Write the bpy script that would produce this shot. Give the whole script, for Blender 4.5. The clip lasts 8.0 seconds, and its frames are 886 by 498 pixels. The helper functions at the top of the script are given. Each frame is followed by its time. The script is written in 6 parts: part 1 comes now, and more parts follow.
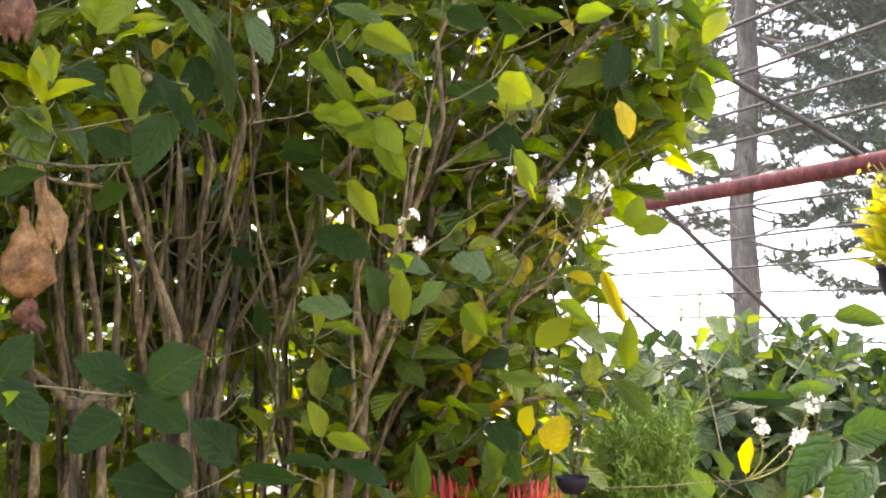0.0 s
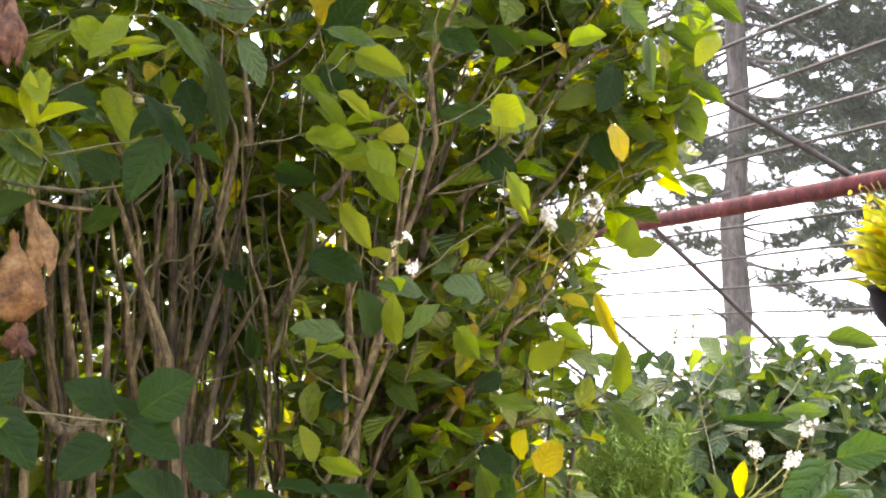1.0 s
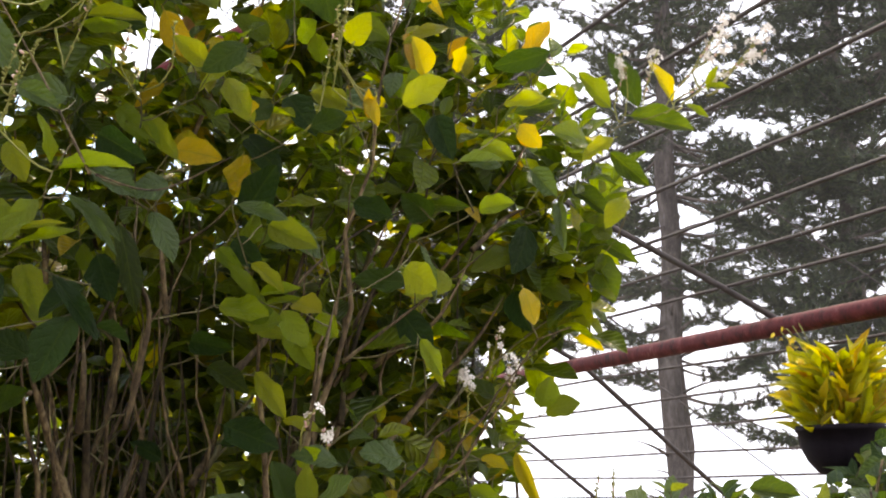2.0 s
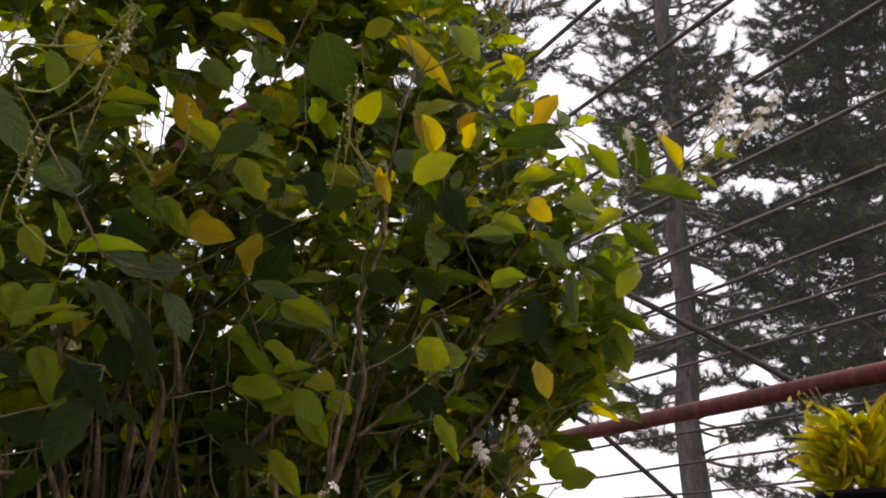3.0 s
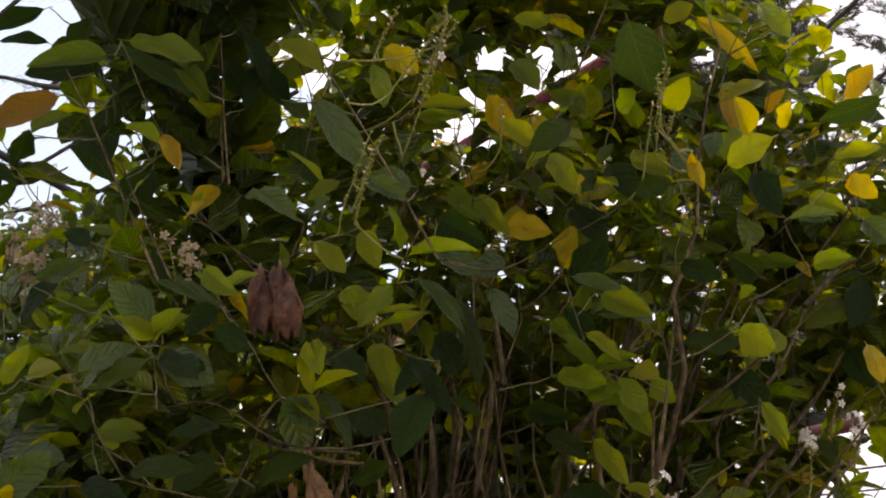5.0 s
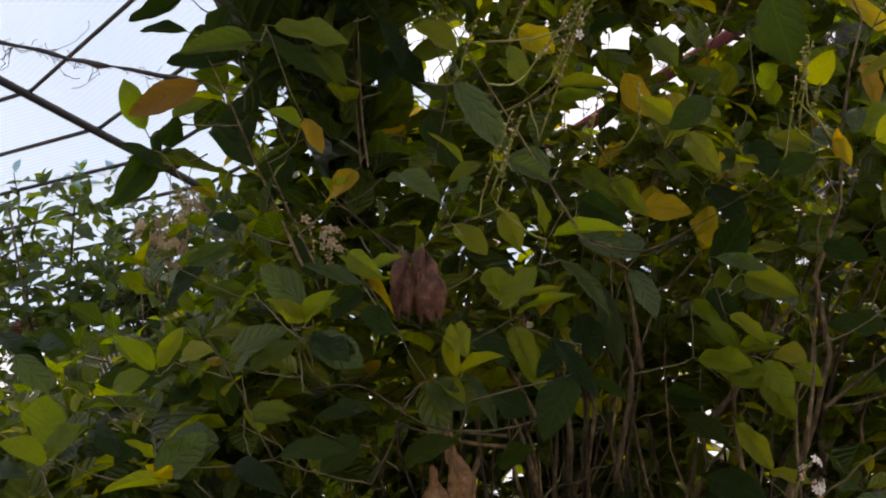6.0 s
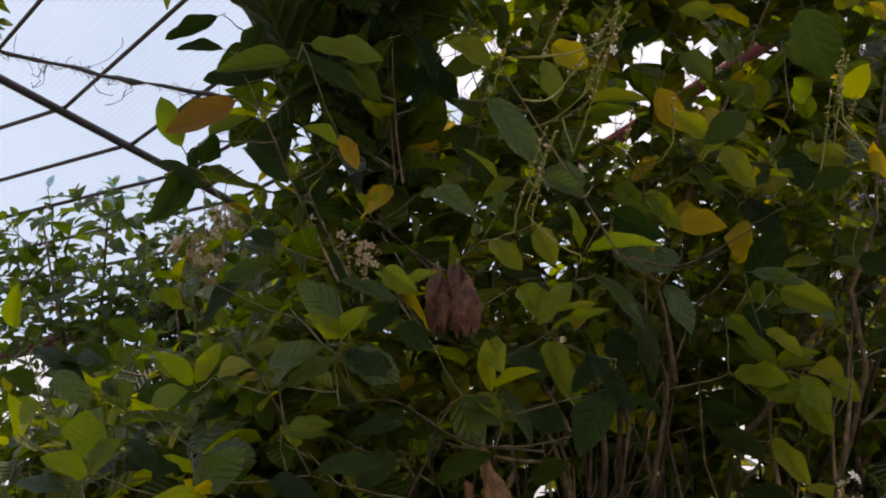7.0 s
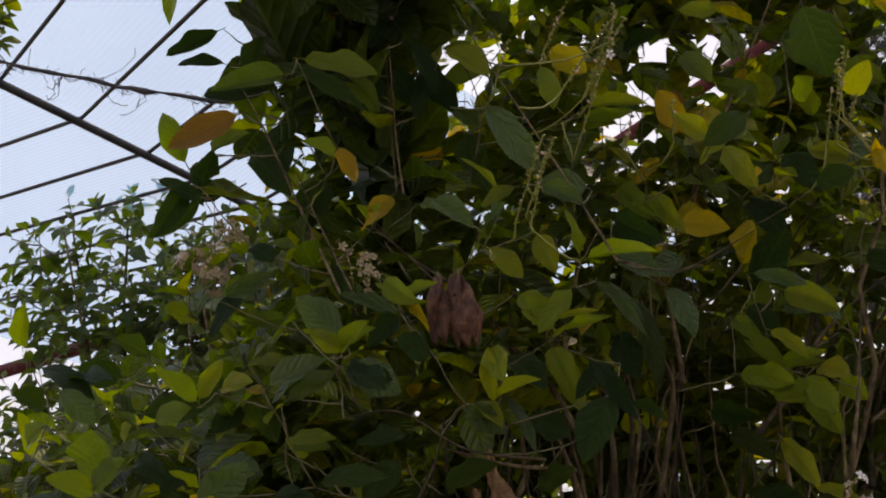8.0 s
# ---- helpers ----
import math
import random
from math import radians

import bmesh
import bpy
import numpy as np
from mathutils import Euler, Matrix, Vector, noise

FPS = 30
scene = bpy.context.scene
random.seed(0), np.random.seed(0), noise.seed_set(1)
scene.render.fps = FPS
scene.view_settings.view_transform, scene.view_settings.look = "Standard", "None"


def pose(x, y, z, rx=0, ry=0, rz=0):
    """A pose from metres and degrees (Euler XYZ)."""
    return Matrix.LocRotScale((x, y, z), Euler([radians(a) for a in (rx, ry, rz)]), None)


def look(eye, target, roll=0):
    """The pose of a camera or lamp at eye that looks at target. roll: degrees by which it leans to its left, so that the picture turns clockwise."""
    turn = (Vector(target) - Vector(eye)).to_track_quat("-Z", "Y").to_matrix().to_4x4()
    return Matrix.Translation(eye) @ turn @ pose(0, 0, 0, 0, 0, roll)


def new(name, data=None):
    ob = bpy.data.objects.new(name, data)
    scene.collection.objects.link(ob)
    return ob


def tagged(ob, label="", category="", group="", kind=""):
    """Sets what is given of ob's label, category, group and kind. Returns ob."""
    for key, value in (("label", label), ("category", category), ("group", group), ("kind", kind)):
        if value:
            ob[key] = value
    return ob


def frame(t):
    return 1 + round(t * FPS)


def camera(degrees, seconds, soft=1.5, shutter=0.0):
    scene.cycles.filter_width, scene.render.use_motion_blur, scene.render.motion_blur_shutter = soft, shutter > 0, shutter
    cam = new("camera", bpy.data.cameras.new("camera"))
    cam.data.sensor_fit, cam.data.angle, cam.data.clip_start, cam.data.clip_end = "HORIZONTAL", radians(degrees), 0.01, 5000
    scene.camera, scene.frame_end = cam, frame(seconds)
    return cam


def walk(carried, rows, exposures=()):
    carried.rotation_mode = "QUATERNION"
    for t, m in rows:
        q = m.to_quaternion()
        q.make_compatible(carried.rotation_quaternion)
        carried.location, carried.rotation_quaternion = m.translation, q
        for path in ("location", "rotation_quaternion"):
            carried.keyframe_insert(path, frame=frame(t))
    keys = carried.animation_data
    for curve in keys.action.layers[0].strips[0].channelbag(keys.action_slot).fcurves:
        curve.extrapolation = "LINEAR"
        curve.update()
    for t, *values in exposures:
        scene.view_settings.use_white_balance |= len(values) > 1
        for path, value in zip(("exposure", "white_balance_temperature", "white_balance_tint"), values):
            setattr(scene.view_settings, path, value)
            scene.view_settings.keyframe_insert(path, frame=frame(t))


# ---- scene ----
cam = camera(41.98, 8.0, soft=2.0)
# seconds, place of the eye, yaw, pitch, roll in degrees
ROWS = [
    (0.0, 0.0000, 0.0000, 1.4000, 0.00, 3.50, 0.00),
    (0.5, -0.0030, 0.0050, 1.4005, 0.08, 3.59, 0.23),
    (1.0, -0.0022, 0.0065, 1.4059, -0.43, 4.46, 0.05),
    (1.2, 0.0045, 0.0020, 1.4161, -0.70, 6.10, 0.21),
    (1.4, 0.0113, -0.0025, 1.4264, -0.83, 7.75, 0.38),
    (1.5, 0.0147, -0.0048, 1.4315, -1.28, 8.41, 0.46),
    (1.6, 0.0196, -0.0082, 1.4343, -2.10, 8.88, 0.66),
    (1.8, 0.0293, -0.0149, 1.4400, -2.74, 10.20, 1.07),
    (2.0, 0.0389, -0.0216, 1.4456, -3.13, 11.21, 1.47),
    (2.2, 0.0451, -0.0255, 1.4500, -3.62, 11.86, 1.55),
    (3.3, 0.0364, -0.0373, 1.4666, -1.90, 14.76, 2.17),
    (3.5, 0.0326, -0.0426, 1.4692, -1.78, 14.80, 2.03),
    (4.0, 0.0273, -0.0640, 1.4691, 1.04, 15.34, 1.99),
    (4.5, 0.0085, -0.0665, 1.4677, 7.23, 14.16, 1.80),
    (5.0, -0.0140, -0.0578, 1.4681, 11.65, 14.07, 1.54),
    (5.2, -0.0246, -0.0513, 1.4685, 12.76, 13.95, 1.52),
    (6.3, -0.0811, -0.0609, 1.4667, 17.04, 13.41, 0.82),
    (6.5, -0.0816, -0.0602, 1.4686, 17.12, 13.51, 0.80),
    (7.0, -0.0809, -0.0669, 1.4689, 17.80, 14.15, 0.76),
    (7.5, -0.0550, -0.0646, 1.4810, 18.53, 14.08, 1.42),
    (8.0, -0.0444, -0.0654, 1.4861, 19.46, 13.90, 1.83),
]
EXPOSURE = [
    (0.0, 1.72, 8150, 13), (1.0, 1.72, 8150, 13), (1.5, 1.36, 8150, 13), (2.0, 0.62, 8600, 16), (2.2, 0.40, 8700, 17), (3.5, -0.54, 9200, 22),
    (4.5, -0.30, 9250, 22), (5.0, -0.20, 9300, 22), (6.5, -0.57, 8800, 21), (7.5, -0.67, 8750, 21), (8.0, -0.72, 8650, 21),
]
walk(cam, [(t, pose(x, y, z, 90 + pitch, roll, yaw)) for t, x, y, z, yaw, pitch, roll in ROWS], EXPOSURE)

# ---- sky and sun: bright overcast, the light comes from ahead and above ----
SUN_EL, SUN_AZ = 58.0, 15.0          # degrees up; degrees to the right of straight ahead
world = bpy.data.worlds.new("overcast")
scene.world = world
world.use_nodes = True
wn, wl = world.node_tree.nodes, world.node_tree.links
sky = wn.new("ShaderNodeTexSky")
sky.sky_type, sky.sun_disc = "NISHITA", False
sky.sun_elevation, sky.sun_rotation = radians(SUN_EL), radians(SUN_AZ)
sky.air_density, sky.dust_density = 1.0, 3.0
gain = wn.new("ShaderNodeVectorMath")
gain.operation, gain.inputs["Scale"].default_value = "SCALE", 0.15
wl.new(sky.outputs[0], gain.inputs[0])
cloud = wn.new("ShaderNodeTexNoise")
cloud.inputs["Scale"].default_value, cloud.inputs["Detail"].default_value = 2.2, 4
cramp = wn.new("ShaderNodeMapRange")
cramp.inputs[1].default_value, cramp.inputs[2].default_value = 0.35, 0.65
cramp.inputs[3].default_value, cramp.inputs[4].default_value = 0.72, 0.95
wl.new(cloud.outputs[0], cramp.inputs[0])
veil = wn.new("ShaderNodeMix")
veil.data_type = "RGBA"
veil.inputs[7].default_value = (1.46, 1.75, 2.30, 1)
wl.new(cramp.outputs[0], veil.inputs[0])
wl.new(gain.outputs[0], veil.inputs[6])
wl.new(veil.outputs[2], wn["Background"].inputs[0])
wn["Background"].inputs[1].default_value = 1.0

sun_data = bpy.data.lights.new("sun", "SUN")
sun_data.energy, sun_data.angle, sun_data.color = 3.0, radians(10), (1.0, 0.96, 0.9)
sun = new("sun", sun_data)
sdir = Vector((math.sin(radians(SUN_AZ)) * math.cos(radians(SUN_EL)), math.cos(radians(SUN_AZ)) * math.cos(radians(SUN_EL)), math.sin(radians(SUN_EL))))
sun.matrix_world = look(sdir * 30, (0, 0, 0))


# ---- materials ----
def material(name):
    m = bpy.data.materials.new(name)
    m.use_nodes = True
    return m, m.node_tree.nodes, m.node_tree.links, m.node_tree.nodes["Principled BSDF"]


def ramp(n, stops):
    r = n.new("ShaderNodeValToRGB")
    while len(r.color_ramp.elements) < len(stops):
        r.color_ramp.elements.new(0.5)
    for e, (p, c) in zip(r.color_ramp.elements, stops):
        e.position, e.color = p, (*c, 1)
    return r


def leaf_material(name, stops, joined, through_light=0.5, rough=0.29, veins=0.30, quilted=0.6, gloss=0.58):
    """A leaf: upper face with midrib and side veins from its UV, light shining through, colour by leaf."""
    m, n, l, b = material(name)
    if joined:
        pick = n.new("ShaderNodeNewGeometry").outputs["Random Per Island"]
    else:
        pick = n.new("ShaderNodeObjectInfo").outputs["Random"]
    col = ramp(n, stops)
    l.new(pick, col.inputs[0])
    uv = n.new("ShaderNodeUVMap")
    sep = n.new("ShaderNodeSeparateXYZ")
    l.new(uv.outputs[0], sep.inputs[0])

    def math_node(op, a, bb=None, c=None):
        k = n.new("ShaderNodeMath")
        k.operation = op
        for i, v in enumerate((a, bb, c)):
            if v is None:
                continue
            if isinstance(v, (int, float)):
                k.inputs[i].default_value = v
            else:
                l.new(v, k.inputs[i])
        return k.outputs[0]
    side = math_node("ABSOLUTE", math_node("SUBTRACT", sep.outputs[1], 0.5))
    mid = math_node("SUBTRACT", 1.0, math_node("SMOOTH_MIN", math_node("MULTIPLY", side, 22.0), 1.0, 0.2))
    geo = n.new("ShaderNodeTexCoord")
    warp = n.new("ShaderNodeTexNoise")
    warp.inputs["Scale"].default_value, warp.inputs["Detail"].default_value = 5.0, 2
    l.new(geo.outputs["Object"], warp.inputs["Vector"])
    slant = math_node("ADD", math_node("MULTIPLY", math_node("SUBTRACT", sep.outputs[0], math_node("MULTIPLY", side, 0.75)), 36.0), math_node("MULTIPLY", warp.outputs[0], 9.0))
    wave = math_node("SINE", slant)
    rib = math_node("MAXIMUM", math_node("MULTIPLY", math_node("POWER", math_node("MAXIMUM", wave, 0.0), 7.0), 0.5), mid)
    nz = n.new("ShaderNodeTexNoise")
    nz.inputs["Scale"].default_value, nz.inputs["Detail"].default_value = 60, 4
    l.new(geo.outputs["Object"], nz.inputs["Vector"])
    mott = n.new("ShaderNodeMapRange")
    mott.inputs[1].default_value, mott.inputs[2].default_value = 0.3, 0.7
    mott.inputs[3].default_value, mott.inputs[4].default_value = 0.72, 1.25
    l.new(nz.outputs[0], mott.inputs[0])
    tint = n.new("ShaderNodeVectorMath")
    tint.operation = "SCALE"
    l.new(col.outputs[0], tint.inputs[0])
    l.new(mott.outputs[0], tint.inputs["Scale"])
    vein = n.new("ShaderNodeMix")
    vein.data_type = "RGBA"
    l.new(math_node("MULTIPLY", rib, veins), vein.inputs[0])
    l.new(tint.outputs[0], vein.inputs[6])
    vein.inputs[7].default_value = (0.15, 0.21, 0.04, 1)
    l.new(vein.outputs[2], b.inputs["Base Color"])
    b.inputs["Roughness"].default_value = rough
    b.inputs["Specular IOR Level"].default_value = gloss
    bump = n.new("ShaderNodeBump")
    bump.inputs["Strength"].default_value, bump.inputs["Distance"].default_value = 1.0, 0.0038
    quilt = math_node("POWER", math_node("MULTIPLY_ADD", wave, 0.5, 0.5), 3.0)
    l.new(math_node("ADD", math_node("MULTIPLY", math_node("MAXIMUM", math_node("MULTIPLY", quilt, quilted), math_node("MULTIPLY", mid, 0.6)), -1.0), nz.outputs[0]), bump.inputs["Height"])
    l.new(bump.outputs[0], b.inputs["Normal"])
    trans = n.new("ShaderNodeBsdfTranslucent")
    warm = n.new("ShaderNodeMix")
    warm.data_type, warm.blend_type = "RGBA", "MULTIPLY"
    warm.inputs[0].default_value = 1.0
    l.new(vein.outputs[2], warm.inputs[6])
    warm.inputs[7].default_value = (2.6, 2.4, 0.32, 1)
    l.new(warm.outputs[2], trans.inputs[0])
    mix = n.new("ShaderNodeMixShader")
    mix.inputs[0].default_value = through_light
    l.new(b.outputs[0], mix.inputs[1])
    l.new(trans.outputs[0], mix.inputs[2])
    l.new(mix.outputs[0], n["Material Output"].inputs[0])
    return m


def rough_material(name, stops, scale=12, rough=0.8, bump=0.4, stretch=(1, 1, 1), metal=0.0, dist=0.004, fine=6.0, vary=0.0, shine=0.5):
    m, n, l, b = material(name)
    tc = n.new("ShaderNodeTexCoord")
    mp = n.new("ShaderNodeMapping")
    mp.inputs["Scale"].default_value = stretch
    l.new(tc.outputs["Object"], mp.inputs[0])
    a = n.new("ShaderNodeTexNoise")
    a.inputs["Scale"].default_value, a.inputs["Detail"].default_value, a.inputs["Roughness"].default_value = scale, 8, 0.65
    c = n.new("ShaderNodeTexNoise")
    c.inputs["Scale"].default_value, c.inputs["Detail"].default_value = scale * fine, 4
    l.new(mp.outputs[0], a.inputs["Vector"])
    l.new(mp.outputs[0], c.inputs["Vector"])
    mx = n.new("ShaderNodeMath")
    mx.operation = "MULTIPLY_ADD"
    l.new(c.outputs[0], mx.inputs[0])
    mx.inputs[1].default_value = 0.35
    l.new(a.outputs[0], mx.inputs[2])
    sh = n.new("ShaderNodeMath")
    sh.operation = "SUBTRACT"
    l.new(mx.outputs[0], sh.inputs[0])
    sh.inputs[1].default_value = 0.17
    r = ramp(n, stops)
    l.new(sh.outputs[0], r.inputs[0])
    own = n.new("ShaderNodeMapRange")
    own.inputs[3].default_value, own.inputs[4].default_value = 1 - vary, 1 + vary
    l.new(n.new("ShaderNodeObjectInfo").outputs["Random"], own.inputs[0])
    each = n.new("ShaderNodeVectorMath")
    each.operation = "SCALE"
    l.new(r.outputs[0], each.inputs[0])
    l.new(own.outputs[0], each.inputs["Scale"])
    l.new(each.outputs[0], b.inputs["Base Color"])
    bp = n.new("ShaderNodeBump")
    bp.inputs["Strength"].default_value, bp.inputs["Distance"].default_value = bump, dist
    l.new(mx.outputs[0], bp.inputs["Height"])
    l.new(bp.outputs[0], b.inputs["Normal"])
    b.inputs["Roughness"].default_value, b.inputs["Metallic"].default_value = rough, metal
    b.inputs["Specular IOR Level"].default_value = shine
    return m


GREENS = [(0.0, (0.030, 0.056, 0.009)), (0.30, (0.050, 0.086, 0.010)), (0.62, (0.092, 0.136, 0.012)), (0.85, (0.165, 0.200, 0.014)), (0.95, (0.235, 0.235, 0.018)), (1.0, (0.300, 0.205, 0.018))]
YELLOWS = [(0.0, (0.38, 0.33, 0.015)), (0.6, (0.44, 0.33, 0.015)), (1.0, (0.42, 0.23, 0.015))]
# LIMES brightened for lit leaves, DARKS darkened for unlit ones: light put into colour
LIMES = [(0.0, (0.120, 0.190, 0.014)), (0.6, (0.185, 0.250, 0.017)), (1.0, (0.270, 0.300, 0.022))]
DARKS = [(0.0, (0.012, 0.034, 0.008)), (0.6, (0.018, 0.046, 0.009)), (1.0, (0.034, 0.068, 0.010))]
RUSTS = [(0.0, (0.20, 0.09, 0.02)), (1.0, (0.30, 0.15, 0.03))]
# some of the sky's sheen is put into this grey-green
PALES = [(0.0, (0.046, 0.090, 0.026)), (0.6, (0.066, 0.118, 0.034)), (1.0, (0.092, 0.145, 0.040))]
M_LEAF = leaf_material("leaf_green", GREENS, False)
M_LEAF_J = leaf_material("leaf_green_foliage", GREENS, True)
M_YELLOW = leaf_material("leaf_yellow", YELLOWS, False, 0.34)
M_LIME = leaf_material("leaf_lime", LIMES, False, 0.45, quilted=0.7)
M_DARK = leaf_material("leaf_dark", DARKS, False, 0.3, 0.40, 0.12, 0.50, 0.24)
M_RUST = leaf_material("leaf_rust", RUSTS, False, 0.3, 0.6)
M_PALE = leaf_material("leaf_pale", PALES, False, 0.3, 0.30, 0.30, 0.9, 0.75)
M_RIBBED = leaf_material("leaf_ribbed", [(0.0, (0.024, 0.062, 0.020)), (1.0, (0.036, 0.080, 0.026))], False, 0.25, 0.45, 0.22, 1.3, 0.35)
M_ORCHID = leaf_material("leaf_orchid", [(0.0, (0.120, 0.145, 0.016)), (0.5, (0.270, 0.270, 0.026)), (0.85, (0.380, 0.320, 0.030)), (1.0, (0.240, 0.110, 0.024))], False, 0.5)
# darkened copy of the leaf green, shade put into its colour
M_DARKENED_J = leaf_material("leaf_darkened", [(0.0, (0.014, 0.030, 0.007)), (0.6, (0.030, 0.056, 0.010)), (0.9, (0.070, 0.105, 0.014)), (1.0, (0.20, 0.20, 0.016))], True, 0.4, 0.42, gloss=0.32)
M_VINE_J = leaf_material("leaf_vine", [(0.0, (0.025, 0.050, 0.012)), (0.6, (0.055, 0.095, 0.018)), (1.0, (0.12, 0.17, 0.03))], True, 0.45)
M_HEDGE_J = leaf_material("leaf_hedge", [(0.0, (0.06, 0.10, 0.012)), (0.6, (0.14, 0.17, 0.015)), (1.0, (0.30, 0.27, 0.02))], True, 0.5)
M_BUSH_J = leaf_material("leaf_broad_pale", [(0.0, (0.014, 0.034, 0.016)), (0.5, (0.036, 0.068, 0.032)), (0.88, (0.080, 0.115, 0.055)), (1.0, (0.14, 0.16, 0.06))], True, 0.35, 0.5, gloss=0.28)
M_BARK = rough_material("stem_bark", [(0.34, (0.022, 0.013, 0.006)), (0.5, (0.072, 0.047, 0.022)), (0.72, (0.200, 0.147, 0.076))], 38, 0.85, 1.0, (1, 1, 0.45), fine=4.0, vary=0.5)
M_TWIG = rough_material("twig_bark", [(0.3, (0.060, 0.056, 0.024)), (0.7, (0.190, 0.165, 0.080))], 60, 0.7, 0.5, (1, 1, 0.4))
M_DRY = rough_material("dry_leaf", [(0.3, (0.09, 0.045, 0.022)), (0.55, (0.25, 0.135, 0.06)), (0.8, (0.40, 0.25, 0.13))], 45, 0.75, 0.7)
M_TAN = rough_material("tan_dead_leaf", [(0.32, (0.055, 0.022, 0.009)), (0.52, (0.19, 0.085, 0.030)), (0.75, (0.36, 0.21, 0.10))], 40, 0.7, 0.6)
M_RUSSET = rough_material("russet_dead_leaf", [(0.35, (0.032, 0.010, 0.007)), (0.52, (0.095, 0.034, 0.017)), (0.74, (0.22, 0.100, 0.052))], 40, 0.75, 0.7)
M_PIPE = rough_material("red_paint", [(0.32, (0.024, 0.010, 0.010)), (0.44, (0.068, 0.013, 0.014)), (0.60, (0.105, 0.018, 0.020)), (0.74, (0.17, 0.080, 0.074))], 16, 0.6, 0.8, (1, 1, 0.6), shine=0.14)
M_WIRE = rough_material("rusted_wire", [(0.3, (0.018, 0.014, 0.014)), (0.7, (0.06, 0.045, 0.042))], 40, 0.7, 0.3)
M_PINEBARK = rough_material("pine_bark", [(0.30, (0.024, 0.018, 0.016)), (0.5, (0.074, 0.060, 0.054)), (0.72, (0.165, 0.140, 0.128))], 5, 0.9, 1.0, (1, 1, 0.35), dist=0.02)
M_SOIL = rough_material("soil", [(0.3, (0.10, 0.075, 0.05)), (0.7, (0.23, 0.185, 0.13))], 3, 0.95, 0.8, dist=0.02)
M_PLASTER = rough_material("plaster", [(0.3, (0.36, 0.34, 0.31)), (0.7, (0.48, 0.46, 0.42))], 4, 0.9, 0.3)
M_POT = rough_material("black_plastic", [(0.3, (0.007, 0.005, 0.008)), (0.7, (0.015, 0.011, 0.016))], 20, 0.7, 0.1, shine=0.1)
M_WHITE = rough_material("white_petal", [(0.3, (0.60, 0.55, 0.48)), (0.7, (0.80, 0.76, 0.70))], 80, 0.6, 0.1)
M_FADED = rough_material("faded_petal", [(0.38, (0.11, 0.050, 0.022)), (0.5, (0.34, 0.24, 0.13)), (0.62, (0.66, 0.57, 0.42))], 90, 0.8, 0.3)
M_PINK = rough_material("pink_tube", [(0.3, (0.55, 0.30, 0.26)), (0.7, (0.70, 0.48, 0.42))], 80, 0.6, 0.1)
M_BUD = rough_material("bud_green", [(0.3, (0.13, 0.16, 0.03)), (0.7, (0.30, 0.28, 0.07))], 80, 0.6, 0.2)
M_YPETAL = rough_material("yellow_petal", [(0.3, (0.70, 0.48, 0.02)), (0.7, (0.85, 0.62, 0.03))], 80, 0.6, 0.1)
M_REDPETAL = rough_material("red_petal", [(0.3, (0.36, 0.018, 0.022)), (0.7, (0.55, 0.055, 0.045))], 80, 0.7, 0.2)


def needle_material():
    m, n, l, b = material("pine_needles")
    g = n.new("ShaderNodeNewGeometry")
    r = ramp(n, [(0.0, (0.008, 0.015, 0.007)), (0.6, (0.019, 0.036, 0.013)), (1.0, (0.070, 0.100, 0.028))])
    l.new(g.outputs["Random Per Island"], r.inputs[0])
    l.new(r.outputs[0], b.inputs["Base Color"])
    b.inputs["Roughness"].default_value = 0.6
    return m


M_NEEDLE = needle_material()
M_FERN = rough_material("fern_green", [(0.3, (0.08, 0.15, 0.016)), (0.7, (0.15, 0.23, 0.022))], 30, 0.6, 0.1)


def net_material(name, thread, least, most, weave=0.0):
    """Fine shade cloth: an open weave, mostly see-through, its thread rows a little uneven."""
    m, n, l, b = material(name)
    b.inputs["Base Color"].default_value = (*thread, 1)
    b.inputs["Roughness"].default_value = 0.7
    tl = n.new("ShaderNodeBsdfTranslucent")
    tl.inputs[0].default_value = (*thread, 1)
    tr = n.new("ShaderNodeBsdfTransparent")
    half = n.new("ShaderNodeMixShader")
    l.new(b.outputs[0], half.inputs[1])
    l.new(tl.outputs[0], half.inputs[2])
    half.inputs[0].default_value = 0.6
    nz = n.new("ShaderNodeTexNoise")
    nz.inputs["Scale"].default_value, nz.inputs["Detail"].default_value = 1.5, 6
    tc = n.new("ShaderNodeTexCoord")
    l.new(tc.outputs["Object"], nz.inputs["Vector"])
    mr = n.new("ShaderNodeMapRange")
    mr.inputs[3].default_value, mr.inputs[4].default_value = least, most
    l.new(nz.outputs[0], mr.inputs[0])
    rows = n.new("ShaderNodeTexWave")
    rows.bands_direction = "Z"
    rows.inputs["Scale"].default_value, rows.inputs["Distortion"].default_value = 75.0, 0.3
    rows.inputs["Detail"].default_value, rows.inputs["Detail Scale"].default_value = 3.0, 4.0
    l.new(tc.outputs["Object"], rows.inputs["Vector"])
    thick = n.new("ShaderNodeMath")
    thick.operation = "MULTIPLY_ADD"
    l.new(rows.outputs["Fac"], thick.inputs[0])
    thick.inputs[1].default_value = weave
    l.new(mr.outputs[0], thick.inputs[2])
    mix = n.new("ShaderNodeMixShader")
    l.new(thick.outputs[0], mix.inputs[0])
    l.new(tr.outputs[0], mix.inputs[1])
    l.new(half.outputs[0], mix.inputs[2])
    l.new(mix.outputs[0], n["Material Output"].inputs[0])
    return m


M_NET = net_material("shade_net", (0.78, 0.80, 0.85), 0.008, 0.022)
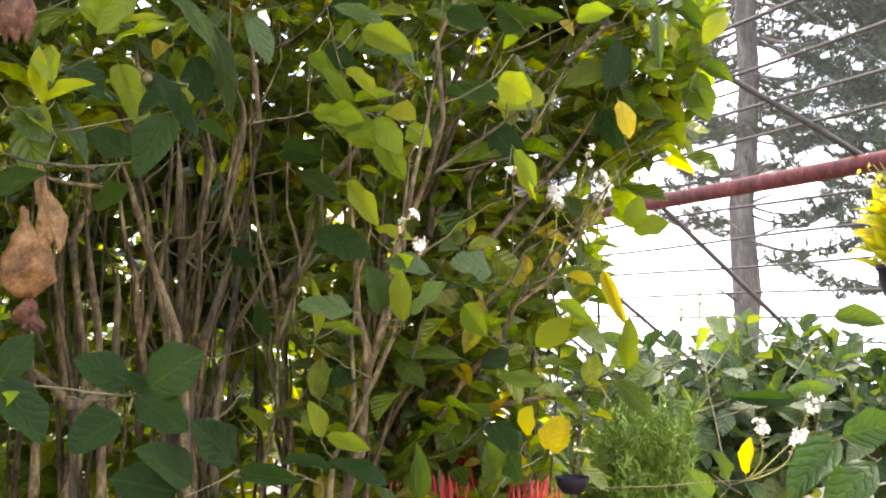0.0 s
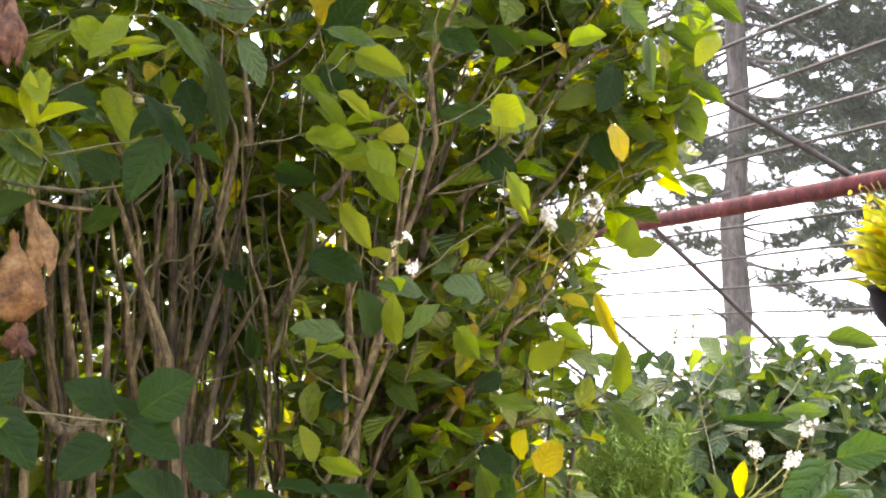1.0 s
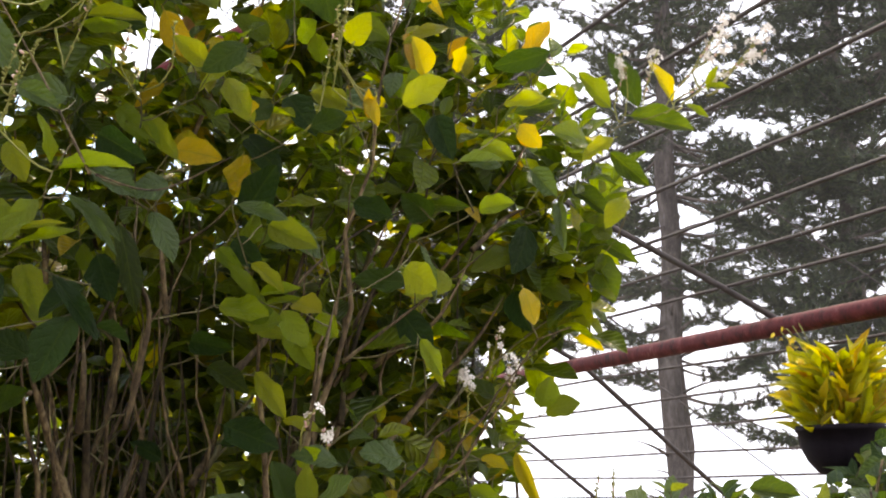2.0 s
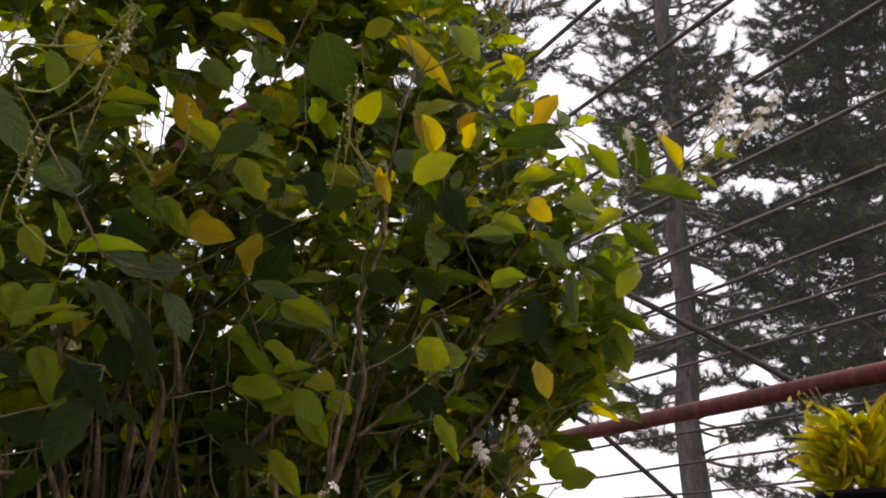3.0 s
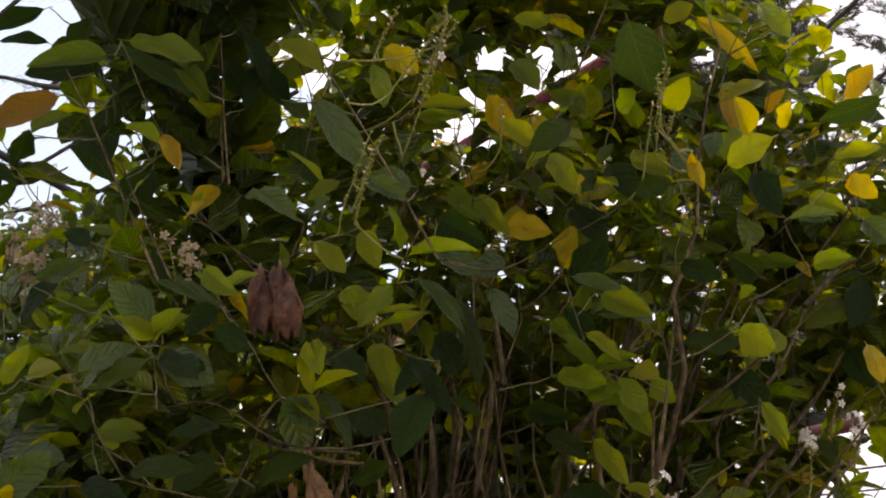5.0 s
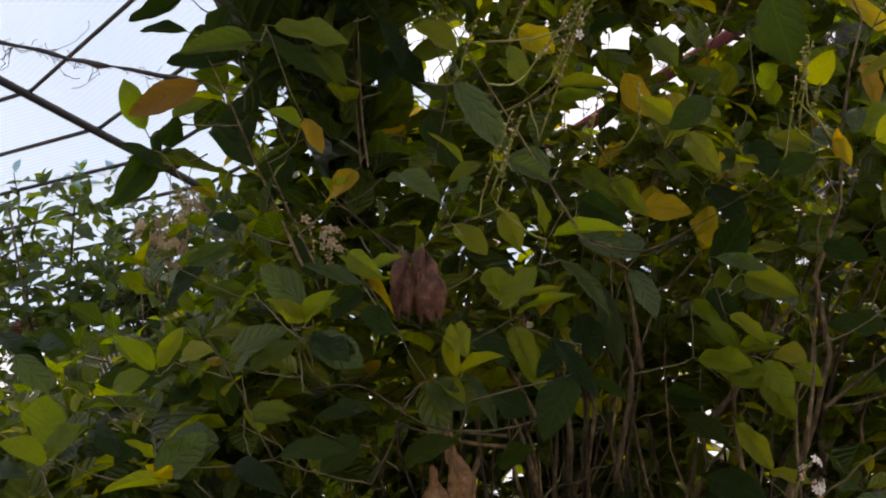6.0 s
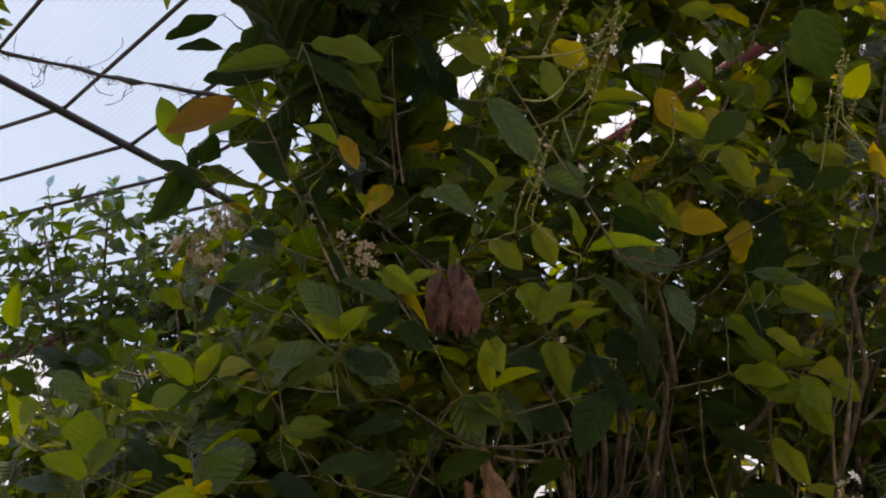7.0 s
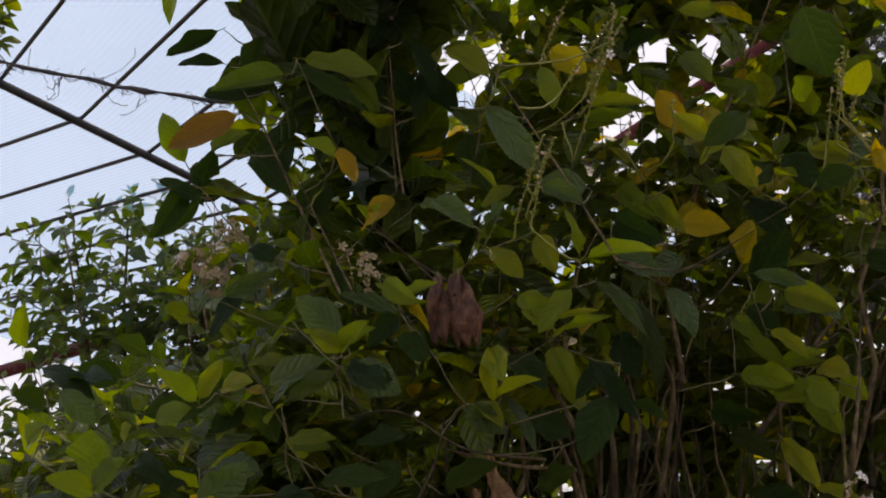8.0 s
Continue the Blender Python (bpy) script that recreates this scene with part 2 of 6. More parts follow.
M_BLUENET = net_material("blue_shade_net", (0.24, 0.56, 0.92), 0.38, 0.46, 0.10)


# ---- mesh tools ----
rng = np.random.default_rng(7)


def mesh_from(name, verts, faces, mat, uvs=None, smooth=True):
    me = bpy.data.meshes.new(name)
    me.from_pydata(verts, [], faces)
    if uvs is not None:
        lay = me.uv_layers.new(name="UVMap")
        idx = np.empty(len(me.loops), dtype=np.int32)
        me.loops.foreach_get("vertex_index", idx)
        lay.data.foreach_set("uv", np.asarray(uvs, dtype=np.float32)[idx].ravel())
    if smooth:
        me.polygons.foreach_set("use_smooth", np.ones(len(me.polygons), dtype=bool))
    me.materials.append(mat)
    me.update()
    return me


def put(name, me, parent=None, m=None, label="", kind=""):
    ob = new(name, me)
    ob.parent = parent
    if m is not None:
        ob.matrix_basis = m
    return tagged(ob, label=label, kind=kind)


def empty(name, place, label, category, group="", kind=""):
    ob = new(name)
    ob.location = place
    ob.empty_display_size = 0.05
    return tagged(ob, label, category, group, kind)


def under(ob):
    """The way from the world into a thing's own space."""
    return Matrix.Translation(-ob.location)


def tube(points, radii, sides=7, knots=0.0, seed=0):
    """Verts and faces of a tapering round stalk along points; knots swell it at nodes."""
    P = np.asarray(points, float)
    n = len(P)
    r = np.interp(np.linspace(0, 1, n), np.linspace(0, 1, len(radii)), radii)
    rs = np.random.default_rng(seed)
    if knots:
        r = r * (1 + knots * (rs.random(n) - 0.35) * (1 + 1.5 * (rs.random(n) > 0.82)))
    T = np.gradient(P, axis=0)
    T /= np.linalg.norm(T, axis=1)[:, None] + 1e-9
    ref = np.array([0.31, 0.95, 0.05]) if abs(T[0][2]) > 0.5 else np.array([0.0, 0.05, 1.0])
    A = np.cross(T, ref)
    A /= np.linalg.norm(A, axis=1)[:, None] + 1e-9
    B = np.cross(T, A)
    ang = np.linspace(0, 2 * np.pi, sides, endpoint=False)
    ring = P[:, None] + r[:, None, None] * (np.cos(ang)[None, :, None] * A[:, None] + np.sin(ang)[None, :, None] * B[:, None])
    V = ring.reshape(-1, 3)
    F = [(i * sides + j, i * sides + (j + 1) % sides, (i + 1) * sides + (j + 1) % sides, (i + 1) * sides + j) for i in range(n - 1) for j in range(sides)]
    F += [tuple(range(sides - 1, -1, -1)), tuple((n - 1) * sides + j for j in range(sides))]
    return V, F


def bend(a, b, sag=0.0, wob=0.0, n=10, seed=0):
    """A line of n places from a to b, bowed by sag and uneven by wob."""
    rs = np.random.default_rng(seed)
    a, b = np.asarray(a, float), np.asarray(b, float)
    t = np.linspace(0, 1, n)[:, None]
    P = a + (b - a) * t
    P[:, 2] += sag * 4 * (t * (1 - t))[:, 0]
    if wob:
        w = rs.normal(0, wob, (n, 3))
        w = np.cumsum(w, axis=0) * 0.5
        w -= w[0] + (w[-1] - w[0]) * t
        P += w
    return P


def joined(pieces):
    V, F, k = [], [], 0
    for v, f in pieces:
        V.append(v)
        F += [tuple(i + k for i in q) for q in f]
        k += len(v)
    return np.concatenate(V), F


# a leaf lies along +x from its stalk, its face up
def leaf_shape(fold, droop, curl, shape, rows=6, cols=5, wave=0.0):
    us = np.linspace(0, 1, rows)
    out = np.sin(np.pi * us ** shape) ** 0.68
    V, UV = [], []
    for u, w in zip(us, out):
        for s in np.linspace(-1, 1, cols):
            y = s * 0.5 * max(w, 0.03) * (1 + wave * 0.07 * math.sin(u * 13 + s * 2.3 + shape * 40))
            z = fold * abs(y) - droop * u * u + curl * math.sin(u * 9 + s * 2) * w * abs(s) * 0.05
            z += wave * w * abs(s) * 0.02 * math.sin(u * 15 + s * 4 + fold * 50) + wave * 0.011 * math.sin(u * 7 + s * 1.5 + droop * 30)
            V.append((u, y, z))
            UV.append((u, 0.5 + 0.5 * s * max(w, 0.02)))
    F = []
    for i in range(rows - 1):
        for j in range(cols - 1):
            F.append((i * cols + j, (i + 1) * cols + j, (i + 1) * cols + j + 1, i * cols + j + 1))
    k = len(V)                       # the stalk behind the blade
    V += [(-0.16, 0.0, -0.05), (-0.16, 0.02, -0.03), (0.02, 0.0, -0.015), (0.02, 0.025, 0.0), (-0.16, -0.02, -0.03), (0.02, -0.025, 0.0)]
    UV += [(0.0, 0.5)] * 6
    F += [(k, k + 1, k + 3, k + 2), (k + 4, k, k + 2, k + 5), (k + 1, k + 4, k + 5, k + 3)]
    return np.array(V), F, np.array(UV)


SHAPES = [leaf_shape(0.28, 0.18, 0.6, 0.86), leaf_shape(0.14, 0.26, 1.0, 0.95), leaf_shape(0.42, 0.10, 0.5, 0.80), leaf_shape(0.2, -0.06, 1.3, 0.90), leaf_shape(0.1, 0.36, 0.8, 1.0)]
FINE = [leaf_shape(0.24, 0.18, 0.6, 0.86, 12, 7, 1.0), leaf_shape(0.14, 0.26, 1.0, 0.95, 12, 7, 1.2), leaf_shape(0.34, 0.10, 0.5, 0.80, 12, 7, 0.8), leaf_shape(0.2, -0.06, 1.3, 0.90, 12, 7, 1.3), leaf_shape(0.1, 0.36, 0.8, 1.0, 12, 7, 1.0)]
SMALL = [leaf_shape(0.3, 0.2, 0.0, 0.7, 4), leaf_shape(0.15, 0.35, 0.0, 0.76, 4)]


def leaf_frame(base, way, up, length, width):
    """The matrix that carries the leaf shape to its place."""
    x = Vector(way).normalized()
    y = Vector(up).cross(x)
    if y.length < 1e-4:
        y = Vector((0, 1, 0)).cross(x)
    y.normalize()
    z = x.cross(y)
    m = Matrix((x * length, y * width, z * length)).transposed().to_4x4()
    m.translation = Vector(base)
    return m


class Foliage:
    """Gathers leaves; the ones that stand free become leaf objects, the mass one mesh."""

    def __init__(self):
        self.leaves = []

    def add(self, base, way, up, length, width):
        self.leaves.append((leaf_frame(base, way, up, length, width), len(self.leaves)))

    def mass(self, name, mat, parent, leaves, shapes=SHAPES, label=""):
        V, F, UV, k = [], [], [], 0
        inv = under(parent)
        for m, i in leaves:
            v, f, uv = shapes[i % len(shapes)]
            mm = np.array(inv @ m)
            V.append(v @ mm[:3, :3].T + mm[:3, 3])
            UV.append(uv)
            F += [tuple(q + k for q in g) for g in f]
            k += len(v)
        return put(name, mesh_from(name, np.concatenate(V), F, mat, np.concatenate(UV)), parent, label=label, kind="stuff")


def spray(fol, tip, way, pairs, length, rs, flat=0.3, spread=1.0, facing=0.25):
    """Opposite leaf pairs along the last stretch of a twig that ends at tip and grows along way."""
    way = Vector(way).normalized()
    a = way.cross(Vector((0.3, 0.2, 1)))
    a.normalize()
    turn = rs.random() * 3.1
    for k in range(pairs):
        p = Vector(tip) - way * (k * 0.022 * (1 + 0.4 * k) * length / 0.07)
        q = Matrix.Rotation(turn + k * 1.57 + rs.normal(0, 0.25), 3, way)
        for s in (1, -1):
            out = q @ (a * s)
            open_ = 0.55 + 0.3 * min(k, 2) * spread
            d = way * (1 - open_ * 0.6) + out * open_ + Vector((0, 0, -0.12 * k + rs.normal(0, 0.12)))
            L = length * (0.55 + 0.28 * min(k, 2)) * (0.8 + 0.4 * rs.random())
            if rs.random() < 0.08:
                continue
            up = way * (1 - flat) + Vector((rs.normal(0, .35), rs.normal(0, .35) - facing, flat + 0.35))
            fol.add(p + out * 0.006, d, up, L, L * (0.48 + 0.18 * rs.random()))


# ---- ground ----
gm = bmesh.new()
bmesh.ops.create_grid(gm, x_segments=60, y_segments=60, size=1)
for v in gm.verts:
    r = max(abs(v.co.x), abs(v.co.y))
    k = 2.0 + 900 * r ** 6
    v.co.x, v.co.y = v.co.x * k * 2, v.co.y * k * 2
    v.co.z = 0.03 * noise.noise(v.co * 1.3) - 0.075 * max(2 * r * k - 7, 0)
ground_me = bpy.data.meshes.new("ground")
gm.to_mesh(ground_me)
gm.free()
ground_me.materials.append(M_SOIL)
tagged(new("ground", ground_me), "dark brown garden soil under the shrubs", "ground", kind="structure")

# ---- net house: sloping roof on a red purlin, wires 0.2 m apart, rafters across ----
ALONG = Vector((-0.3479, 0.9375, 0.0))       # the purlin's run
ACROSS = Vector((0.9375, 0.3479, 0.0))       # out to the eaves
SLOPE = radians(31)
PURLIN_H, PURLIN_Z = 2.915, 1.97


def roof(d, s, lift=0.0):
    """A place on the roof: d metres along the purlin, s metres up the slope from it."""
    p = ALONG * d + ACROSS * (PURLIN_H - s * math.cos(SLOPE))
    p.z = PURLIN_Z + s * math.sin(SLOPE)
    return p + (ACROSS * math.sin(SLOPE) + Vector((0, 0, math.cos(SLOPE)))) * lift


def bar(name, points, r, mat, label="", category="", parent=None, sides=10, group="", kind="", knots=0.0, seed=0):
    if parent is None:
        o = Vector(points[0])
        v, f = tube([Vector(p) - o for p in points], [r], sides, knots, seed)
        ob = put(name, mesh_from(name, v, f, mat))
        ob.location = o
        return tagged(ob, label, category, group, kind)
    v, f = tube([under(parent) @ Vector(p) for p in points], [r], sides, knots, seed)
    return put(name, mesh_from(name, v, f, mat), parent, label=label, kind=kind)


purlin = bar("roof_purlin", [roof(d, 0) for d in np.linspace(-1.5, 14, 24)], 0.036, M_PIPE, "dull red painted steel pipe carrying the net roof", "pipe", sides=20, kind="structure")
roof_mesh = empty("roof_wire_mesh", roof(3, 0), "rusty dark wire grid of the sloping net roof", "wire mesh", kind="structure")
WIRES = [1.63, 1.41, 1.19, 0.97, 0.75, 0.555, 0.38, 0.225, -0.2, -0.43, -0.66, -0.91, -1.16, -1.41, -1.66]
for i, s in enumerate(WIRES):
    pts = [roof(d, s + 0.006 * math.sin(d * 1.3 + i), 0.05 + 0.006 * math.sin(d * 2.1 + i * 2)) for d in np.linspace(-1.0, 13, 40)]
    bar("wire", pts, 0.0068, M_WIRE, parent=roof_mesh, sides=6)
for d in (3.425, 4.95, 6.4, 7.9, 9.4):
    pts = [roof(d + 0.28 * s if s > 0 else d - 0.31 * s, s, 0.038) for s in np.linspace(1.9, -2.2, 18)]
    bar("rafter", pts, 0.013, M_WIRE, parent=roof_mesh, label="dark steel rafter rod", sides=8)
nv, nf = [], []
ND, NS = 30, 12
for i in range(ND + 1):
    for j in range(NS + 1):
        p = roof(-1 + 14.0 * i / ND, -2.4 + 4.6 * j / NS, 0.065 - 0.02 * math.sin(j * 2.6) ** 2)
        nv.append(p)
for i in range(ND):
    for j in range(NS):
        k = i * (NS + 1) + j
        nf.append((k, k + NS + 1, k + NS + 2, k + 1))
tagged(put("roof_net", mesh_from("roof_net", nv, nf, M_NET)), "fine white shade net stretched over the roof wires", "net", kind="structure")

bar("guy_wire", [(0.371, 6.493, 4.431), (4.284, 6.456, 1.505)], 0.0042, M_WIRE, "thin slack steel guy wire beyond the roof", "wire", sides=5, group="guy wires", kind="structure")
bar("guy_wire", [(1.163, 6.812, 2.394), (3.003, 6.611, 0.875)], 0.0042, M_WIRE, "thin slack steel guy wire beyond the roof", "wire", sides=5, group="guy wires", kind="structure")

# hip end of the net house: a hip rod with ring wires that bend over it
HIP_A, HIP_WAY = Vector((-2.367, 2.997, 2.864)), Vector((0.411, 0.882, -0.2285)).normalized()
hip_mesh = empty("hip_wire_mesh", HIP_A, "dark wire grid of the hipped end under pale netting", "wire mesh", kind="structure")
bar("hip_rod", [HIP_A + HIP_WAY * k for k in np.linspace(-2.2, 2.4, 10)], 0.0145, M_WIRE, parent=hip_mesh, label="dark steel hip rod", sides=10)
RING_R = Vector((0.809, -0.588, 0.0))
RING_L = Vector((-0.964, 0.266, 0.0))
for k in (-0.86, -0.57, -0.29, 0.0, 0.27, 0.50, 0.74, 1.0, 1.3):
    p = HIP_A + HIP_WAY * k + Vector((0, 0, 0.02))
    bar("ring_wire", [p + RING_L * 2.5, p + RING_L * 1.2, p, p + RING_R * 1.0, p + RING_R * 1.3], 0.0072, M_WIRE, parent=hip_mesh, sides=6)
hn = []
for k in (-2.2, 2.4):
    p = HIP_A + HIP_WAY * k + Vector((0, 0, 0.05))
    hn += [p + RING_L * 2.6, p, p + RING_R * 1.3]
tagged(put("hip_net", mesh_from("hip_net", hn, [(0, 1, 4, 3), (1, 2, 5, 4)], M_BLUENET, smooth=False)), "pale blue-white shade net over the hipped end", "net", kind="structure")

# a frayed cord with dry tendrils runs under the hip net
cord = empty("frayed_cord", (-3.0, 3.6, 3.2), "frayed dark cord with dry vine tendrils under the net", "cord")
C0, C1 = Vector((-2.56, 2.42, 2.96)), Vector((-1.42, 2.85, 2.69))
cp = bend(C0, C1, -0.015, 0.006, 30, 5)
bar("strand", cp, 0.0048, M_WIRE, parent=cord, sides=6, knots=0.9, seed=4)
rc = np.random.default_rng(9)
for k in range(110):
    i = int(rc.integers(1, 29))
    e = cp[i] + rc.normal(0, 1, 3) * 0.012
    bar("fibre", bend(cp[i] + (cp[i - 1] - cp[i]) * rc.random(), e, 0.0, 0.004, 5, k), 0.0009, M_WIRE, parent=cord, sides=3)
for k in range(34):
    i = int(rc.integers(1, 28))
    e = cp[i] + rc.normal(0, 1, 3) * np.array([0.06, 0.03, 0.05]) - np.array([0, 0, 0.03])
    bar("tendril", bend(cp[i], e, -0.03, 0.012, 9, k), 0.0011, M_WIRE, parent=cord, sides=4)

bar("roof_pipe", [(-1.3, 3.2, 2.24), (-0.6, 3.2, 2.607), (0.10, 3.2, 2.976)], 0.021, M_PIPE, "dull red steel pipe rising behind the shrub", "pipe", sides=16, kind="structure")
bar("side_pipe", [(-3.6, 4.0, 2.21), (-2.86, 4.0, 2.342), (-2.1, 4.0, 2.476)], 0.030, M_PIPE, "dull red steel pipe overgrown by the climber", "pipe", sides=16, kind="structure")


# ---- pines beyond the net ----
def plume(rs, P, size, count, out):
    """Needles set all round a branchlet and swept towards its tip, like a bottle brush."""
    u = rs.random(count) * (len(P) - 1)
    i = np.minimum(u.astype(int), len(P) - 2)
    step = P[i + 1] - P[i]
    base = P[i] + step * (u - i)[:, None]
    way = step / (np.linalg.norm(step, axis=1)[:, None] + 1e-9)
    d = rs.normal(0, 1, (count, 3))
    d -= way * (d * way).sum(1)[:, None]
    d /= np.linalg.norm(d, axis=1)[:, None] + 1e-9
    d = d + way * (0.7 + 0.5 * rs.random((count, 1))) + np.array([0, 0, 0.12])
    d /= np.linalg.norm(d, axis=1)[:, None]
    tip = base + d * size * (0.7 + 0.5 * rs.random((count, 1)))
    side = np.cross(d, rs.normal(0, 1, (count, 3)))
    side /= np.linalg.norm(side, axis=1)[:, None] + 1e-9
    out.append(np.stack([base - side * 0.0062, base + side * 0.0062, tip], axis=1))


def pine(place, height, radius, seed, first, spread, label, whorl=5, step=0.6, plumes=12, blades=110, keep=1.0, full=4.0, top=9.5, lean=0.0):
    """A straight trunk with whorls of limbs that dip and turn up, each set with brushes of needles; few limbs lie below full."""
    rs = np.random.default_rng(seed)
    tree = empty("pine_tree", place, label, "pine tree", "pines beyond the net")
    tree.rotation_euler = (0.0, lean, 0.0)
    pts = [(0.05 * math.sin(k * 1.7 + seed), 0.05 * math.cos(k * 1.1), z) for k, z in enumerate(np.linspace(-1.0, height, 22))]
    v, f = tube(pts, [radius, radius * 0.86, radius * 0.55, 0.03], 14, 0.14, seed)
    put("trunk", mesh_from("trunk", v, f, M_PINEBARK), tree, label="grey ridged pine trunk")
    blade, limbs = [], []
    z = first
    while z < height - 0.3:
        k = (z - first) / (height - first + 0.01)
        reach = spread * (1 - 0.8 * k ** 1.3)
        thin = 1.0 if z < top else 0.2
        for a in range(whorl):
            az = a * 2 * math.pi / whorl + rs.normal(0, 0.35)
            L = reach * (0.55 + 0.55 * rs.random())
            if rs.random() > keep * (0.45 if z < full else 1.0):
                continue
            d = np.array([math.cos(az), math.sin(az), 0.0])
            across = np.array([-d[1], d[0], 0.0])
            zb = z + rs.normal(0, 0.10)
            t = np.linspace(0, 1, 9)
            lift = (0.10 + 0.12 * rs.random()) * L
            P = np.outer(t * L, d) + np.outer(np.sin(t * 5 + seed) * 0.03, across)
            P[:, 2] = zb - 0.16 * L * np.sin(np.pi * t * 0.8) + lift * t ** 2.2
            limbs.append(tube(P, [0.026, 0.017, 0.006], 5))
            n = max(3, int(plumes * thin * L / spread))
            for q in range(n):
                u = 0.30 + 0.70 * (q + rs.random()) / n
                i = min(int(u * 8), 7)
                c = P[i] + (P[i + 1] - P[i]) * (u * 8 - i)
                side = (1 if q % 2 else -1) * (0.9 - 0.75 * max(u - 0.6, 0) / 0.4)
                ln = (0.24 + 0.34 * rs.random()) * (1.25 - 0.5 * u)
                w = d * (0.55 + 0.3 * rs.random()) + across * side + rs.normal(0, 0.12, 3)
                w /= np.linalg.norm(w)
                tt = np.linspace(0, 1, 5)
                Q = c + np.outer(tt * ln, w)
                Q[:, 2] += ln * (-0.30 * np.sin(np.pi * tt * 0.75) + (0.30 + 0.25 * rs.random()) * tt ** 2)
                limbs.append(tube(Q, [0.006, 0.003], 3))
                plume(rs, Q, 0.135 * (0.8 + 0.4 * rs.random()), int(blades * (0.5 + ln)), blade)
        z += step * (0.75 + 0.5 * rs.random())
    for k in range(26):                          # dead stubs on the bare trunk
        az, z = rs.random() * 6.28, 0.6 + (full + 3.0) * rs.random()
        d = np.array([math.cos(az), math.sin(az), 0.15])
        limbs.append(tube(bend(d * radius * 0.8 + [0, 0, z], d * (radius + 0.10 + 0.5 * rs.random() ** 2) + [0, 0, z + 0.08], 0.02, 0.01, 5, k), [0.022, 0.014, 0.006], 6))
    V, F = joined(limbs)
    put("limbs", mesh_from("limbs", V, F, M_PINEBARK), tree, kind="stuff")
    B = np.concatenate(blade)
    n = len(B)
    put("needles", mesh_from("needles", B.reshape(-1, 3), np.arange(n * 3).reshape(-1, 3).tolist(), M_NEEDLE, smooth=False), tree, kind="stuff")
    return tree


pine((3.58, 14.0, 0), 15.0, 0.150, 3, 2.0, 2.0, "tall pine with a straight grey trunk and sparse lower limbs", 6, 0.62, 12, 130, 0.72, 3.4, lean=0.032)
pine((6.5, 13.2, 0), 16.0, 0.17, 8, 2.2, 2.6, "dense dark pine standing close behind the net roof", 7, 0.48, 22, 150, 1.0, 3.2)
pine((8.0, 18.5, 0), 17.0, 0.2, 12, 3.4, 2.9, "dark pine with long drooping needle brushes", 7, 0.48, 19, 130, 1.0, 4.2, 12.0)
pine((1.15, 16.0, 0), 16.0, 0.17, 21, 2.9, 2.0, "dark pine half hidden behind the flowering shrub", 7, 0.46, 20, 140, 1.0, 3.5, 10.5)
pine((5.2, 19.5, 0), 14.0, 0.13, 51, 3.2, 2.0, "slender dark pine further back", 6, 0.5, 16, 130, 0.9, 5.0, 11.5)


# ---- the flowering shrub ----
SHRUB = (-0.35, 2.05, 0.0)
shrub = empty("flowering_shrub", SHRUB, "tall flowering shrub with many bare stems and glossy green leaves", "shrub")
INTO = under(shrub)
rs = np.random.default_rng(11)
stem_lines = []


def stem(points, radii, knots=0.25, mat=None, name="stem", sides=8, seed=0, label=""):
    P = np.asarray([INTO @ Vector(p) for p in points])
    v, f = tube(P, radii, sides, knots, seed)
    stem_lines.append(np.asarray(points, float))
    return put(name, mesh_from(name, v, f, mat or M_BARK), shrub, label=label)


# upright stems from the ground: crowded to one side, fanning out on the other
for k in range(29):
    bx, by = -0.68 + 0.48 * rs.random(), 1.66 + 0.70 * rs.random()
    lean = max(-0.42, min(0.46, 0.27 * rs.normal())) + (bx + 0.4) * 0.25
    top = 1.75 + 0.6 * rs.random()
    a = (bx, by, 0.0)
    b = (bx + lean, by + 0.12 * rs.normal(), top)
    P = bend(a, b, 0, 0.042, 24, 100 + k)
    r = 0.0042 + 0.0075 * rs.random() ** 1.6
    stem(P, [r * 1.3, r, r * 0.5, 0.0006], 0.55, seed=k)
    if rs.random() < 0.7:                       # a fork part of the way up
        i = int(rs.integers(9, 16))
        e = P[i] + np.array([0.10 * rs.normal(), 0.08 * rs.normal(), 0.35 + 0.3 * rs.random()])
        stem(bend(P[i], e, 0, 0.012, 10, 700 + k), [r * 0.75, r * 0.35, 0.0005], 0.4, seed=k + 200)
    for q in range(int(rs.integers(1, 4))):     # thin dry side twigs
        i = int(rs.integers(8, 20))
        e = P[i] + np.array([(0.05 + 0.10 * rs.random()) * (1 if rs.random() < 0.5 else -1), 0.05 * rs.normal(), 0.02 + 0.14 * rs.random()])
        stem(bend(P[i], e, 0.0, 0.008, 8, 1700 + k * 4 + q), [r * 0.34, r * 0.22, 0.0004], 0.3, M_TWIG, "side_twig", 5, k * 4 + q)

# stems further along the bush
for k in range(34):
    bx, by = -1.35 + 0.75 * rs.random(), 1.45 + 0.8 * rs.random()
    P = bend((bx, by, 0.0), (bx + 0.1 * rs.normal(), by + 0.1 * rs.normal(), (1.2 if bx < -0.95 else 1.5) + 0.5 * rs.random()), 0, 0.02, 18, 300 + k)
    stem(P, [0.006 + 0.005 * rs.random(), 0.005, 0.003, 0.0006], 0.5, seed=k + 70)

